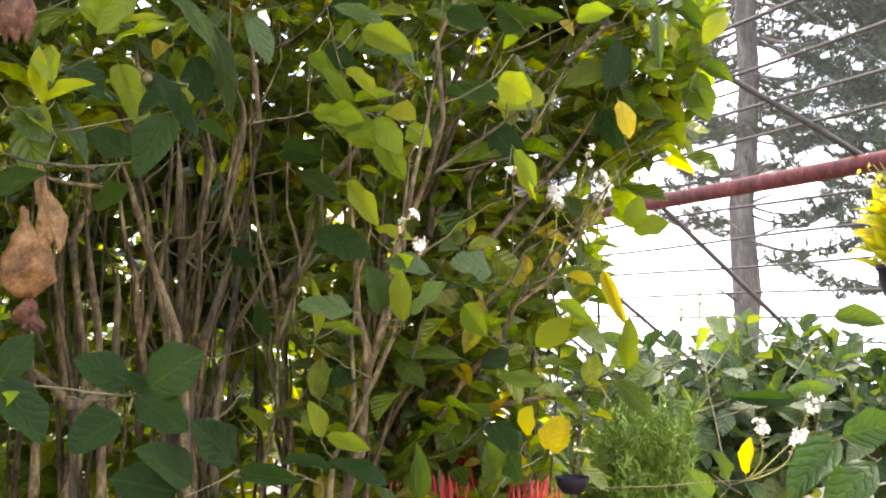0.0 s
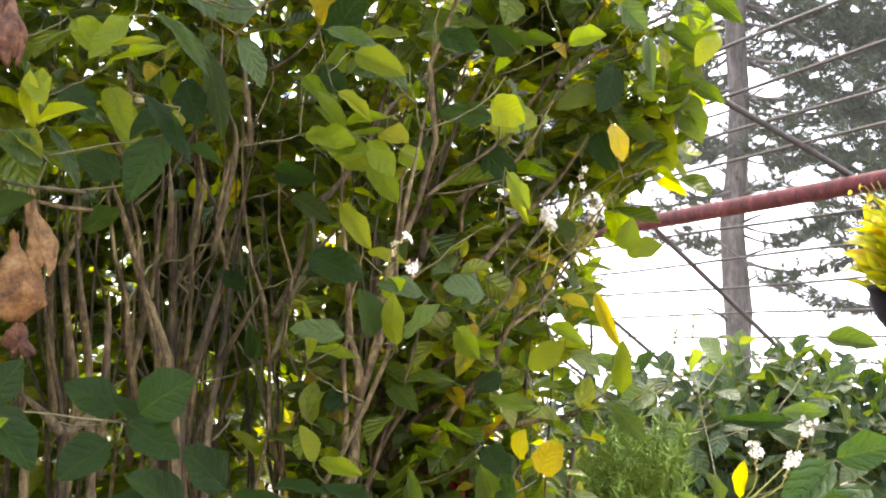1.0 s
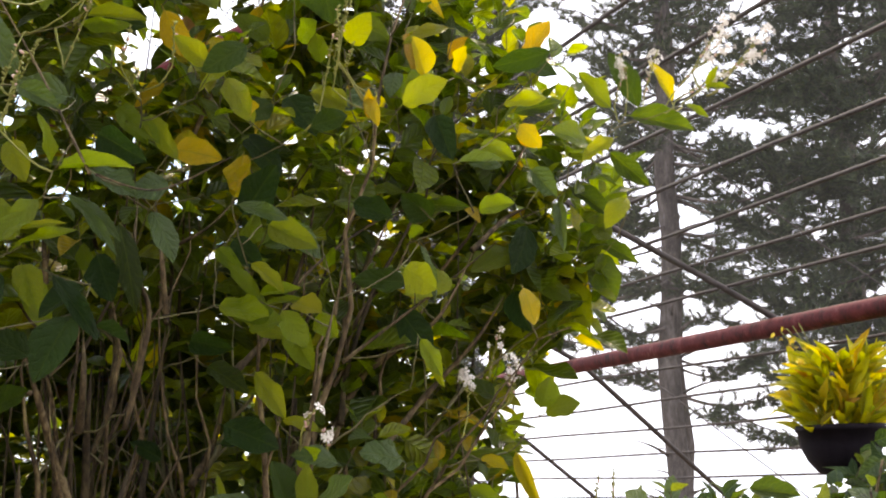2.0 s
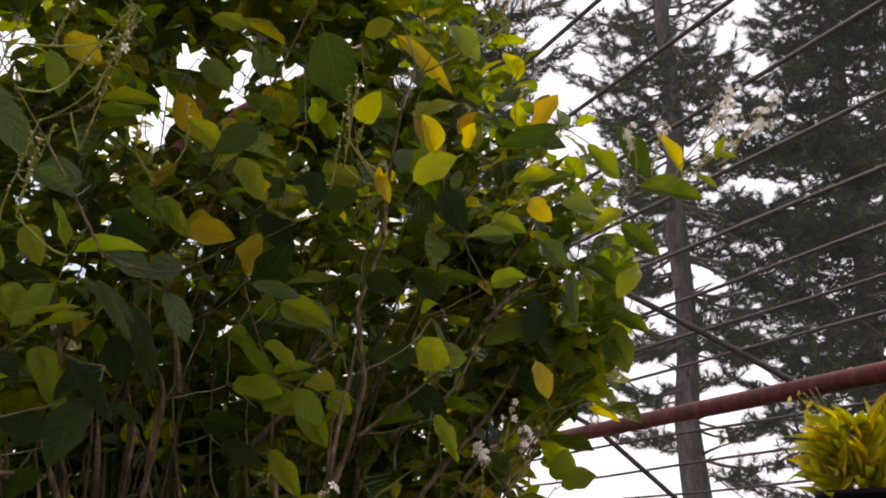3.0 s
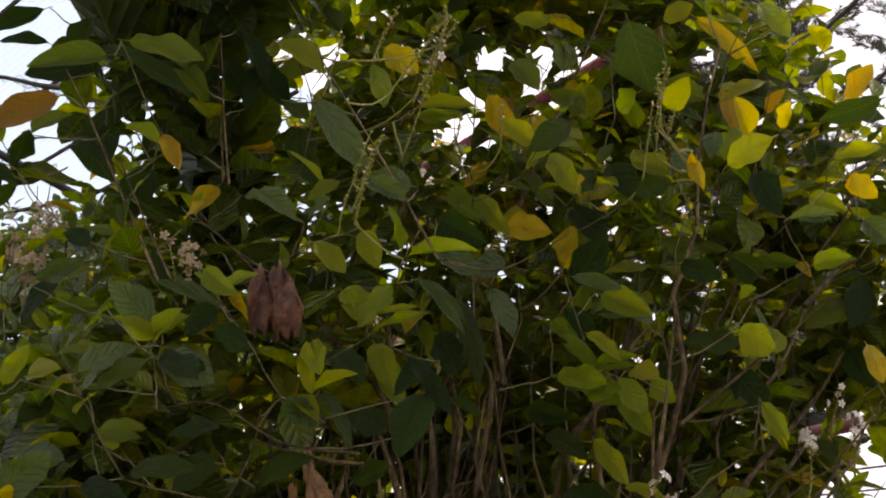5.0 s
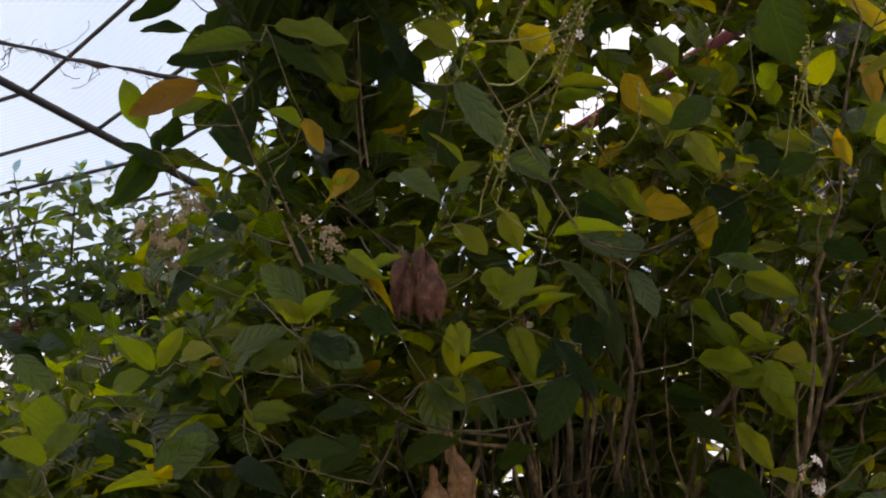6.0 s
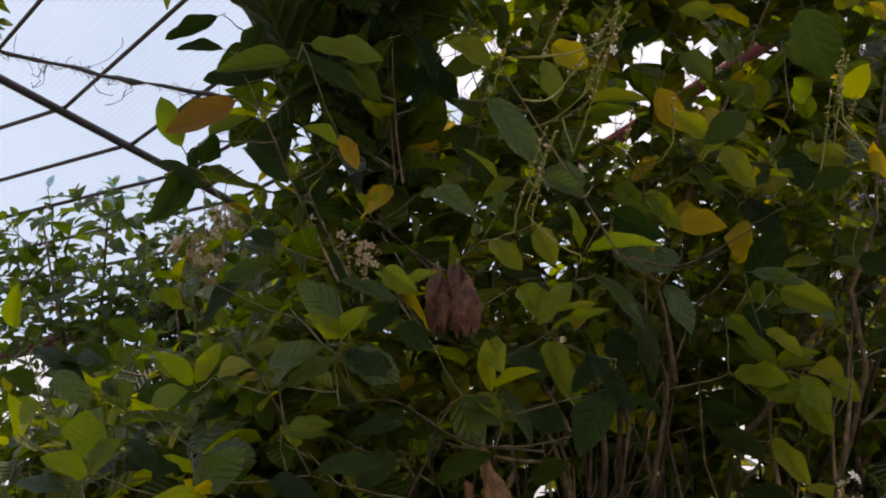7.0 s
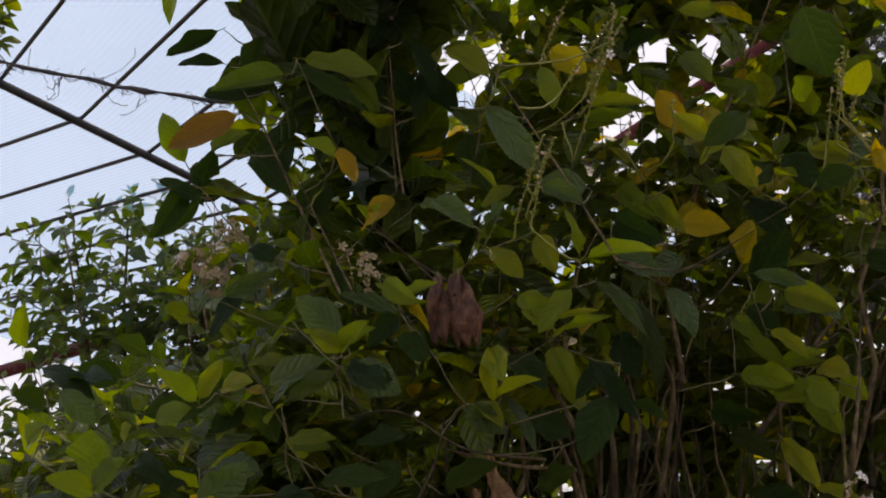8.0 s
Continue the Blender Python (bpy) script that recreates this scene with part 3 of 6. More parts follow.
# boughs that arch over to the open side
for k in range(9):
    a = (-0.15 + 0.2 * rs.random(), 1.85 + 0.3 * rs.random(), 1.1 + 0.7 * rs.random())
    b = (0.05 + 0.33 * rs.random(), 1.8 + 0.3 * rs.random(), a[2] + 0.35 + 0.35 * rs.random())
    stem(bend(a, b, 0.05, 0.022, 12, 500 + k), [0.0055, 0.0036, 0.0022, 0.0006], 0.4, seed=k + 400)

# thin pale shoots that fork upwards through the middle of the shrub
for k in range(11):
    a = np.array([-0.30 + 0.42 * rs.random(), 1.90 + 0.30 * rs.random(), 0.95 + 0.75 * rs.random()])
    lean = np.array([0.10 + 0.16 * rs.normal(), 0.05 * rs.normal(), 0.30 + 0.22 * rs.random()])
    P = bend(a, a + lean, 0.0, 0.012, 12, 900 + k)
    r = 0.0024 + 0.0024 * rs.random()
    stem(P, [r * 1.2, r, 0.0005], 0.45, M_TWIG, "shoot", 6, k + 500)
    for j in range(int(rs.integers(1, 4))):
        i = int(rs.integers(3, 9))
        e = P[i] + np.array([(0.05 + 0.10 * rs.random()) * (1 if j % 2 else -1) + lean[0] * 0.4, 0.04 * rs.normal(), 0.10 + 0.14 * rs.random()])
        stem(bend(P[i], e, 0.0, 0.004, 8, 950 + k * 4 + j), [r * 0.75, r * 0.5, 0.0004], 0.4, M_TWIG, "shoot", 6, k * 4 + j + 600)

# the crowd of old brown stems deep inside
inner = []
for k in range(44):
    bx, by = -0.95 + 1.10 * rs.random(), 2.02 + 0.5 * rs.random()
    top = (bx + 0.16 * rs.normal(), by + 0.08 * rs.normal(), 1.5 + 0.75 * rs.random())
    P = bend((bx, by, 0.0), top, 0, 0.022, 14, 1300 + k)
    r = 0.003 + 0.005 * rs.random() ** 2
    inner.append(tube(np.array([INTO @ Vector(p) for p in P]), [r * 1.2, r, r * 0.5, 0.0006], 5, 0.4, k))
V, F = joined(inner)
put("inner_wood", mesh_from("inner_wood", V, F, M_BARK), shrub, kind="stuff", label="crowded brown stems inside the shrub")

# ---- boughs and lone leaves ----
GREEN, LIME, YELLOW, PALE, DARK, RUST, RIBBED = ([mesh_from("leaf", v, f, mm, uv) for v, f, uv in FINE] for mm in (M_LEAF, M_LIME, M_YELLOW, M_PALE, M_DARK, M_RUST, M_RIBBED))
LABELS = {id(YELLOW): "yellowed leaf", id(LIME): "lime-green leaf, brightened as if lit", id(RUST): "rust-spotted dying leaf", id(PALE): "glossy leaf, pale with sky sheen in its colour"}
lone_count = 0
lone_bases = []


def lone_leaf(base, tip, width, kind_):
    """One leaf from its stalk end to its tip; its face turns to the light and the open side."""
    global lone_count
    lone_count += 1
    base, tip = Vector(base), Vector(tip)
    face = Vector((0, -0.1, 1.45)) - base
    face.normalize()
    face += Vector((0.35 * rs.normal(), 0.0, 0.45 + 0.25 * rs.normal()))
    way = tip - base
    ob = put("leaf", kind_[lone_count % 5], shrub, INTO @ leaf_frame(base, way, face, way.length, width), LABELS.get(id(kind_), ""))
    lone_bases.append((base, way.normalized()))
    return ob


def bough(radius, *points):
    """A bough through some places, rounded off between them."""
    P = [Vector(p) for p in points]
    fine = []
    for i in range(len(P) - 1):
        p0, p1, p2, p3 = P[max(i - 1, 0)], P[i], P[i + 1], P[min(i + 2, len(P) - 1)]
        for t in np.linspace(0, 1, 8, endpoint=(i == len(P) - 2)):
            fine.append(0.5 * ((2 * p1) + (p2 - p0) * t + (2 * p0 - 5 * p1 + 4 * p2 - p3) * t * t + (3 * p1 - p0 - 3 * p2 + p3) * t ** 3))
    low, high = (0, -1) if P[0].z < P[-1].z else (-1, 0)
    r = [radius * 1.1, radius * 0.9, radius * 0.7, 0.0005]
    r = r if low == 0 else r[::-1]
    stem(fine, r, 0.2, seed=len(stem_lines))

# ---- single leaves that stand out, each on the shrub's open side ----
lone_leaf((-0.456, 1.305, 1.645), (-0.458, 1.274, 1.701), 0.024, LIME)
lone_leaf((-0.452, 1.307, 1.650), (-0.392, 1.273, 1.666), 0.019, LIME)
lone_leaf((-0.451, 1.313, 1.620), (-0.489, 1.284, 1.628), 0.031, PALE)
lone_leaf((-0.454, 1.350, 1.654), (-0.404, 1.318, 1.598), 0.018, PALE)
lone_leaf((-0.375, 1.305, 1.729), (-0.406, 1.280, 1.751), 0.025, LIME)
lone_leaf((-0.381, 1.320, 1.721), (-0.313, 1.276, 1.741), 0.015, LIME)
lone_leaf((-0.437, 1.517, 1.723), (-0.380, 1.475, 1.640), 0.040, LIME)
lone_leaf((-0.344, 1.563, 1.759), (-0.312, 1.532, 1.686), 0.045, DARK)
lone_leaf((-0.315, 1.563, 1.802), (-0.277, 1.518, 1.695), 0.034, GREEN)
lone_leaf((-0.323, 1.360, 1.644), (-0.354, 1.320, 1.571), 0.050, DARK)
lone_leaf((-0.347, 1.363, 1.695), (-0.286, 1.334, 1.626), 0.025, DARK)
lone_leaf((-0.308, 1.415, 1.640), (-0.257, 1.373, 1.617), 0.021, DARK)
lone_leaf((-0.395, 1.706, 1.763), (-0.393, 1.684, 1.802), 0.025, LIME)
lone_leaf((-0.261, 1.517, 1.808), (-0.222, 1.476, 1.752), 0.036, PALE)
lone_leaf((-0.173, 1.764, 1.807), (-0.138, 1.717, 1.844), 0.042, LIME)
lone_leaf((-0.106, 1.664, 1.830), (-0.043, 1.617, 1.777), 0.039, PALE)
lone_leaf((-0.134, 1.708, 1.799), (-0.100, 1.669, 1.812), 0.025, PALE)
lone_leaf((-0.042, 1.809, 1.780), (-0.026, 1.766, 1.809), 0.019, LIME)
lone_leaf((-0.132, 1.768, 1.717), (-0.173, 1.733, 1.760), 0.018, LIME)
lone_leaf((-0.133, 1.753, 1.714), (-0.072, 1.731, 1.723), 0.013, LIME)
lone_leaf((-0.097, 1.769, 1.667), (-0.165, 1.726, 1.698), 0.037, LIME)
lone_leaf((-0.093, 1.763, 1.678), (-0.060, 1.729, 1.612), 0.044, LIME)
lone_leaf((-0.141, 1.710, 1.607), (-0.094, 1.677, 1.533), 0.034, LIME)
lone_leaf((-0.101, 1.707, 1.535), (-0.051, 1.673, 1.530), 0.023, LIME)
lone_leaf((-0.219, 1.762, 1.622), (-0.156, 1.717, 1.586), 0.037, GREEN)
lone_leaf((-0.189, 1.714, 1.530), (-0.113, 1.666, 1.504), 0.054, DARK)
lone_leaf((-0.239, 1.717, 1.656), (-0.174, 1.665, 1.637), 0.036, DARK)
lone_leaf((-0.048, 1.813, 1.531), (-0.076, 1.782, 1.565), 0.033, GREEN)
lone_leaf((0.308, 1.967, 1.879), (0.294, 1.916, 1.802), 0.057, DARK)
lone_leaf((0.282, 1.968, 1.833), (0.208, 1.924, 1.800), 0.046, GREEN)
lone_leaf((0.349, 2.014, 1.839), (0.426, 1.981, 1.868), 0.058, LIME)
lone_leaf((0.359, 1.917, 1.912), (0.356, 1.874, 1.818), 0.024, PALE)
lone_leaf((0.468, 2.006, 1.868), (0.417, 1.984, 1.893), 0.048, GREEN)
lone_leaf((0.462, 2.067, 1.910), (0.495, 2.015, 1.938), 0.049, LIME)
lone_leaf((0.438, 2.052, 1.844), (0.470, 2.019, 1.755), 0.060, GREEN)
lone_leaf((0.398, 2.058, 1.800), (0.418, 2.032, 1.710), 0.049, GREEN)
lone_leaf((0.283, 2.006, 1.767), (0.304, 1.970, 1.694), 0.048, DARK)
lone_leaf((0.354, 2.217, 1.795), (0.363, 2.184, 1.713), 0.028, YELLOW)
lone_leaf((0.077, 1.862, 1.718), (0.118, 1.834, 1.655), 0.054, DARK)
lone_leaf((0.164, 1.864, 1.769), (0.089, 1.828, 1.746), 0.054, LIME)
lone_leaf((0.109, 1.718, 1.797), (0.133, 1.665, 1.717), 0.016, PALE)
lone_leaf((0.092, 1.760, 1.814), (0.111, 1.715, 1.824), 0.028, LIME)
lone_leaf((0.117, 1.806, 1.651), (0.145, 1.783, 1.583), 0.019, LIME)
lone_leaf((0.333, 2.012, 1.553), (0.381, 1.984, 1.577), 0.048, GREEN)
lone_leaf((0.325, 2.004, 1.562), (0.340, 1.977, 1.610), 0.042, LIME)
lone_leaf((0.090, 1.812, 1.756), (0.009, 1.782, 1.761), 0.040, DARK)
lone_leaf((0.130, 1.801, 1.860), (0.083, 1.768, 1.890), 0.048, DARK)
lone_leaf((0.124, 1.856, 1.896), (0.195, 1.816, 1.879), 0.027, GREEN)
lone_leaf((0.221, 1.918, 1.880), (0.207, 1.877, 1.892), 0.025, YELLOW)
lone_leaf((0.453, 2.059, 1.870), (0.513, 2.025, 1.828), 0.033, GREEN)
lone_leaf((0.302, 2.013, 1.808), (0.377, 1.973, 1.754), 0.042, GREEN)
lone_leaf((0.397, 2.011, 1.961), (0.465, 1.973, 1.897), 0.037, GREEN)
lone_leaf((0.006, 1.769, 1.879), (0.069, 1.725, 1.841), 0.042, DARK)
lone_leaf((-0.337, 1.329, 1.322), (-0.286, 1.291, 1.362), 0.063, DARK)
lone_leaf((-0.365, 1.345, 1.324), (-0.417, 1.319, 1.359), 0.046, DARK)
lone_leaf((-0.329, 1.350, 1.314), (-0.370, 1.305, 1.343), 0.021, DARK)
lone_leaf((-0.364, 1.311, 1.291), (-0.415, 1.285, 1.256), 0.052, DARK)
lone_leaf((-0.348, 1.328, 1.311), (-0.281, 1.293, 1.273), 0.045, DARK)
lone_leaf((-0.458, 1.200, 1.339), (-0.427, 1.173, 1.378), 0.038, DARK)
lone_leaf((-0.463, 1.213, 1.335), (-0.405, 1.184, 1.282), 0.048, DARK)
lone_leaf((-0.465, 1.213, 1.301), (-0.442, 1.176, 1.329), 0.019, LIME)
lone_leaf((-0.284, 1.314, 1.215), (-0.334, 1.278, 1.261), 0.052, DARK)
lone_leaf((-0.239, 1.334, 1.237), (-0.280, 1.290, 1.289), 0.049, DARK)
lone_leaf((-0.298, 1.300, 1.208), (-0.366, 1.284, 1.227), 0.048, DARK)
lone_leaf((-0.255, 1.464, 1.207), (-0.180, 1.416, 1.209), 0.029, DARK)
lone_leaf((-0.122, 1.555, 1.411), (-0.186, 1.526, 1.425), 0.033, PALE)
lone_leaf((-0.087, 1.612, 1.411), (-0.101, 1.579, 1.473), 0.051, DARK)
lone_leaf((-0.045, 1.627, 1.409), (0.007, 1.599, 1.448), 0.047, PALE)
lone_leaf((-0.055, 1.607, 1.398), (-0.065, 1.573, 1.457), 0.034, GREEN)
lone_leaf((-0.179, 1.626, 1.376), (-0.174, 1.597, 1.455), 0.019, LIME)
lone_leaf((-0.174, 1.635, 1.392), (-0.113, 1.604, 1.390), 0.019, LIME)
lone_leaf((-0.266, 1.711, 1.378), (-0.266, 1.670, 1.425), 0.027, DARK)
lone_leaf((-0.170, 1.706, 1.230), (-0.104, 1.681, 1.211), 0.027, LIME)
lone_leaf((-0.177, 1.716, 1.227), (-0.181, 1.680, 1.274), 0.031, LIME)
lone_leaf((-0.222, 1.604, 1.204), (-0.151, 1.576, 1.208), 0.025, DARK)
lone_leaf((-0.160, 1.614, 1.203), (-0.077, 1.583, 1.192), 0.036, DARK)
lone_leaf((-0.031, 1.506, 1.170), (-0.031, 1.478, 1.241), 0.024, GREEN)
lone_leaf((-0.201, 1.767, 1.505), (-0.111, 1.726, 1.494), 0.028, DARK)
lone_leaf((0.154, 1.917, 1.356), (0.198, 1.882, 1.397), 0.045, GREEN)
lone_leaf((0.032, 1.757, 1.423), (0.060, 1.722, 1.378), 0.037, GREEN)
lone_leaf((0.306, 1.918, 1.316), (0.302, 1.876, 1.394), 0.034, GREEN)
lone_leaf((0.278, 2.005, 1.486), (0.313, 1.983, 1.390), 0.026, YELLOW)
lone_leaf((0.194, 1.961, 1.491), (0.175, 1.931, 1.518), 0.023, YELLOW)
lone_leaf((0.214, 1.966, 1.478), (0.245, 1.918, 1.473), 0.025, YELLOW)
lone_leaf((0.181, 2.004, 1.176), (0.208, 1.979, 1.228), 0.058, YELLOW)
lone_leaf((0.074, 1.766, 1.474), (0.022, 1.722, 1.493), 0.051, PALE)
lone_leaf((0.189, 1.916, 1.429), (0.241, 1.878, 1.397), 0.028, LIME)
lone_leaf((0.162, 1.903, 1.297), (0.083, 1.879, 1.308), 0.028, LIME)
lone_leaf((0.290, 1.966, 1.301), (0.347, 1.930, 1.246), 0.036, GREEN)
lone_leaf((0.394, 2.107, 1.308), (0.324, 2.077, 1.288), 0.050, PALE)
lone_leaf((0.508, 1.958, 1.142), (0.500, 1.927, 1.199), 0.027, YELLOW)
lone_leaf((0.720, 2.118, 1.182), (0.614, 2.082, 1.084), 0.076, RIBBED)
lone_leaf((0.721, 2.100, 1.191), (0.819, 2.066, 1.221), 0.067, RIBBED)
lone_leaf((0.786, 2.118, 1.140), (0.685, 2.065, 1.077), 0.078, RIBBED)
lone_leaf((0.700, 2.309, 1.242), (0.564, 2.266, 1.249), 0.032, DARK)
lone_leaf((0.687, 2.319, 1.260), (0.770, 2.281, 1.266), 0.036, PALE)
lone_leaf((0.815, 2.415, 1.407), (0.907, 2.368, 1.395), 0.051, GREEN)
lone_leaf((0.559, 2.513, 1.342), (0.545, 2.475, 1.383), 0.059, LIME)
lone_leaf((0.643, 2.606, 1.357), (0.606, 2.578, 1.408), 0.069, PALE)
lone_leaf((0.508, 2.205, 1.066), (0.459, 2.184, 1.116), 0.047, PALE)
lone_leaf((0.542, 2.212, 1.096), (0.519, 2.179, 1.153), 0.035, GREEN)
lone_leaf((-0.277, 1.816, 1.225), (-0.307, 1.784, 1.267), 0.029, GREEN)
lone_leaf((-0.136, 1.818, 1.326), (-0.167, 1.771, 1.293), 0.038, DARK)
lone_leaf((-0.077, 1.868, 1.346), (-0.039, 1.817, 1.308), 0.039, GREEN)
lone_leaf((0.080, 1.918, 1.229), (0.115, 1.873, 1.188), 0.050, DARK)
lone_leaf((0.108, 1.900, 1.350), (0.069, 1.870, 1.324), 0.035, DARK)
lone_leaf((0.242, 2.003, 1.583), (0.196, 1.979, 1.610), 0.032, GREEN)
lone_leaf((-0.077, 1.663, 1.470), (-0.039, 1.625, 1.488), 0.028, LIME)
lone_leaf((-0.019, 1.658, 1.470), (-0.067, 1.616, 1.492), 0.035, PALE)
lone_leaf((-0.305, 1.862, 1.487), (-0.344, 1.828, 1.513), 0.029, DARK)
lone_leaf((-0.338, 1.305, 1.817), (-0.335, 1.268, 1.864), 0.016, LIME)
lone_leaf((-0.329, 1.310, 1.813), (-0.239, 1.269, 1.808), 0.021, LIME)
lone_leaf((-0.302, 1.357, 1.824), (-0.245, 1.331, 1.782), 0.036, PALE)
lone_leaf((-0.332, 1.361, 1.794), (-0.267, 1.319, 1.735), 0.016, PALE)
lone_leaf((-0.247, 1.603, 1.920), (-0.182, 1.569, 1.901), 0.042, YELLOW)
lone_leaf((-0.288, 1.618, 1.977), (-0.249, 1.569, 1.910), 0.030, LIME)
lone_leaf((-0.170, 1.666, 1.864), (-0.146, 1.635, 1.907), 0.028, YELLOW)
lone_leaf((-0.151, 1.613, 1.825), (-0.098, 1.568, 1.888), 0.051, DARK)
lone_leaf((-0.303, 1.901, 2.170), (-0.223, 1.880, 2.187), 0.045, YELLOW)
lone_leaf((0.098, 1.855, 2.197), (0.115, 1.824, 2.119), 0.034, YELLOW)
lone_leaf((0.138, 1.808, 2.113), (0.085, 1.776, 2.067), 0.046, LIME)
lone_leaf((0.171, 1.866, 2.154), (0.199, 1.835, 2.183), 0.027, YELLOW)
lone_leaf((0.309, 1.901, 2.172), (0.354, 1.882, 2.228), 0.050, YELLOW)
lone_leaf((0.282, 1.852, 2.139), (0.352, 1.834, 2.131), 0.039, DARK)
lone_leaf((0.415, 1.919, 2.016), (0.353, 1.868, 2.031), 0.060, LIME)
lone_leaf((0.278, 1.852, 2.052), (0.353, 1.825, 2.068), 0.031, GREEN)
lone_leaf((0.502, 1.956, 2.079), (0.612, 1.929, 2.048), 0.046, GREEN)
lone_leaf((0.456, 1.907, 2.079), (0.392, 1.872, 2.130), 0.040, GREEN)
lone_leaf((0.520, 1.962, 2.097), (0.477, 1.928, 2.192), 0.046, DARK)
lone_leaf((0.594, 2.004, 2.121), (0.556, 1.978, 2.195), 0.030, YELLOW)
lone_leaf((0.457, 1.902, 2.021), (0.400, 1.874, 1.987), 0.030, LIME)
lone_leaf((0.297, 1.864, 1.996), (0.294, 1.827, 2.024), 0.027, YELLOW)
lone_leaf((0.461, 1.952, 2.009), (0.524, 1.931, 1.941), 0.036, GREEN)
lone_leaf((0.488, 1.957, 1.927), (0.444, 1.923, 1.884), 0.039, LIME)
lone_leaf((-0.338, 1.366, 1.921), (-0.389, 1.327, 1.926), 0.039, PALE)
lone_leaf((-0.177, 1.616, 2.032), (-0.139, 1.573, 1.965), 0.038, LIME)
lone_leaf((0.141, 1.809, 2.034), (0.165, 1.778, 1.953), 0.048, DARK)
lone_leaf((0.039, 1.760, 2.062), (-0.006, 1.721, 2.012), 0.035, PALE)
lone_leaf((-0.045, 1.608, 1.789), (-0.106, 1.571, 1.782), 0.034, PALE)
lone_leaf((0.076, 1.759, 2.091), (0.066, 1.730, 2.047), 0.032, PALE)
lone_leaf((0.199, 1.861, 1.966), (0.243, 1.821, 1.959), 0.029, PALE)
lone_leaf((0.303, 1.851, 1.952), (0.340, 1.827, 1.901), 0.039, PALE)
lone_leaf((-0.051, 1.709, 1.689), (-0.016, 1.667, 1.649), 0.036, LIME)
lone_leaf((-0.453, 1.319, 2.036), (-0.383, 1.278, 1.942), 0.041, PALE)
lone_leaf((-0.646, 1.268, 1.977), (-0.668, 1.219, 1.992), 0.030, LIME)
lone_leaf((-0.635, 1.245, 1.980), (-0.601, 1.216, 1.935), 0.025, YELLOW)
lone_leaf((-0.634, 1.352, 1.902), (-0.640, 1.319, 1.924), 0.020, LIME)
lone_leaf((-0.639, 1.363, 1.905), (-0.604, 1.317, 1.921), 0.018, LIME)
lone_leaf((-0.439, 1.316, 1.913), (-0.459, 1.272, 1.957), 0.012, LIME)
lone_leaf((-0.574, 1.515, 2.222), (-0.493, 1.474, 2.165), 0.040, LIME)
lone_leaf((-0.491, 1.802, 2.310), (-0.423, 1.773, 2.249), 0.048, YELLOW)
lone_leaf((-0.378, 1.300, 1.911), (-0.326, 1.282, 1.880), 0.027, PALE)
lone_leaf((-0.382, 1.315, 1.743), (-0.405, 1.284, 1.766), 0.027, LIME)
lone_leaf((-0.371, 1.302, 1.740), (-0.323, 1.283, 1.747), 0.010, LIME)
lone_leaf((-0.588, 1.138, 1.725), (-0.624, 1.101, 1.751), 0.036, PALE)
lone_leaf((-0.578, 1.120, 1.692), (-0.598, 1.088, 1.710), 0.024, LIME)
lone_leaf((-0.579, 1.122, 1.693), (-0.536, 1.088, 1.717), 0.024, LIME)
lone_leaf((-0.612, 1.213, 1.686), (-0.532, 1.168, 1.659), 0.038, DARK)
lone_leaf((0.068, 1.869, 2.345), (0.153, 1.823, 2.243), 0.031, YELLOW)
lone_leaf((0.179, 1.866, 2.356), (0.206, 1.834, 2.295), 0.034, LIME)
lone_leaf((-0.308, 1.915, 2.181), (-0.259, 1.875, 2.228), 0.055, YELLOW)
lone_leaf((-0.234, 1.814, 2.099), (-0.213, 1.783, 2.153), 0.043, LIME)
lone_leaf((-0.549, 1.315, 1.912), (-0.462, 1.266, 1.867), 0.031, PALE)
lone_leaf((-0.416, 1.301, 1.914), (-0.453, 1.279, 1.899), 0.024, GREEN)
lone_leaf((-0.636, 1.411, 2.116), (-0.660, 1.368, 2.135), 0.033, DARK)
lone_leaf((-0.383, 1.605, 2.116), (-0.298, 1.581, 2.110), 0.034, DARK)
lone_leaf((-0.329, 1.705, 2.249), (-0.266, 1.673, 2.260), 0.036, DARK)
lone_leaf((-0.086, 1.765, 2.254), (-0.030, 1.727, 2.203), 0.042, DARK)
lone_leaf((0.012, 1.857, 2.339), (0.053, 1.827, 2.354), 0.039, GREEN)
lone_leaf((-0.163, 1.607, 1.788), (-0.121, 1.577, 1.739), 0.034, DARK)
lone_leaf((-0.071, 1.602, 1.782), (-0.110, 1.575, 1.805), 0.038, DARK)
lone_leaf((-0.003, 1.719, 2.022), (-0.054, 1.677, 2.031), 0.040, GREEN)
lone_leaf((-0.117, 1.665, 2.013), (-0.151, 1.632, 1.969), 0.039, DARK)
lone_leaf((0.168, 1.814, 2.191), (0.099, 1.770, 2.169), 0.027, GREEN)
lone_leaf((-0.369, 1.713, 2.329), (-0.323, 1.675, 2.266), 0.036, GREEN)
lone_leaf((-0.560, 1.410, 2.135), (-0.577, 1.372, 2.070), 0.033, DARK)
lone_leaf((-0.477, 1.518, 2.229), (-0.493, 1.482, 2.251), 0.032, GREEN)
lone_leaf((-0.579, 1.122, 1.710), (-0.621, 1.090, 1.752), 0.038, PALE)
lone_leaf((-0.595, 1.138, 1.695), (-0.550, 1.095, 1.718), 0.025, LIME)
lone_leaf((-0.591, 1.129, 1.694), (-0.607, 1.091, 1.718), 0.024, LIME)
lone_leaf((-0.612, 1.154, 1.690), (-0.679, 1.130, 1.655), 0.030, PALE)
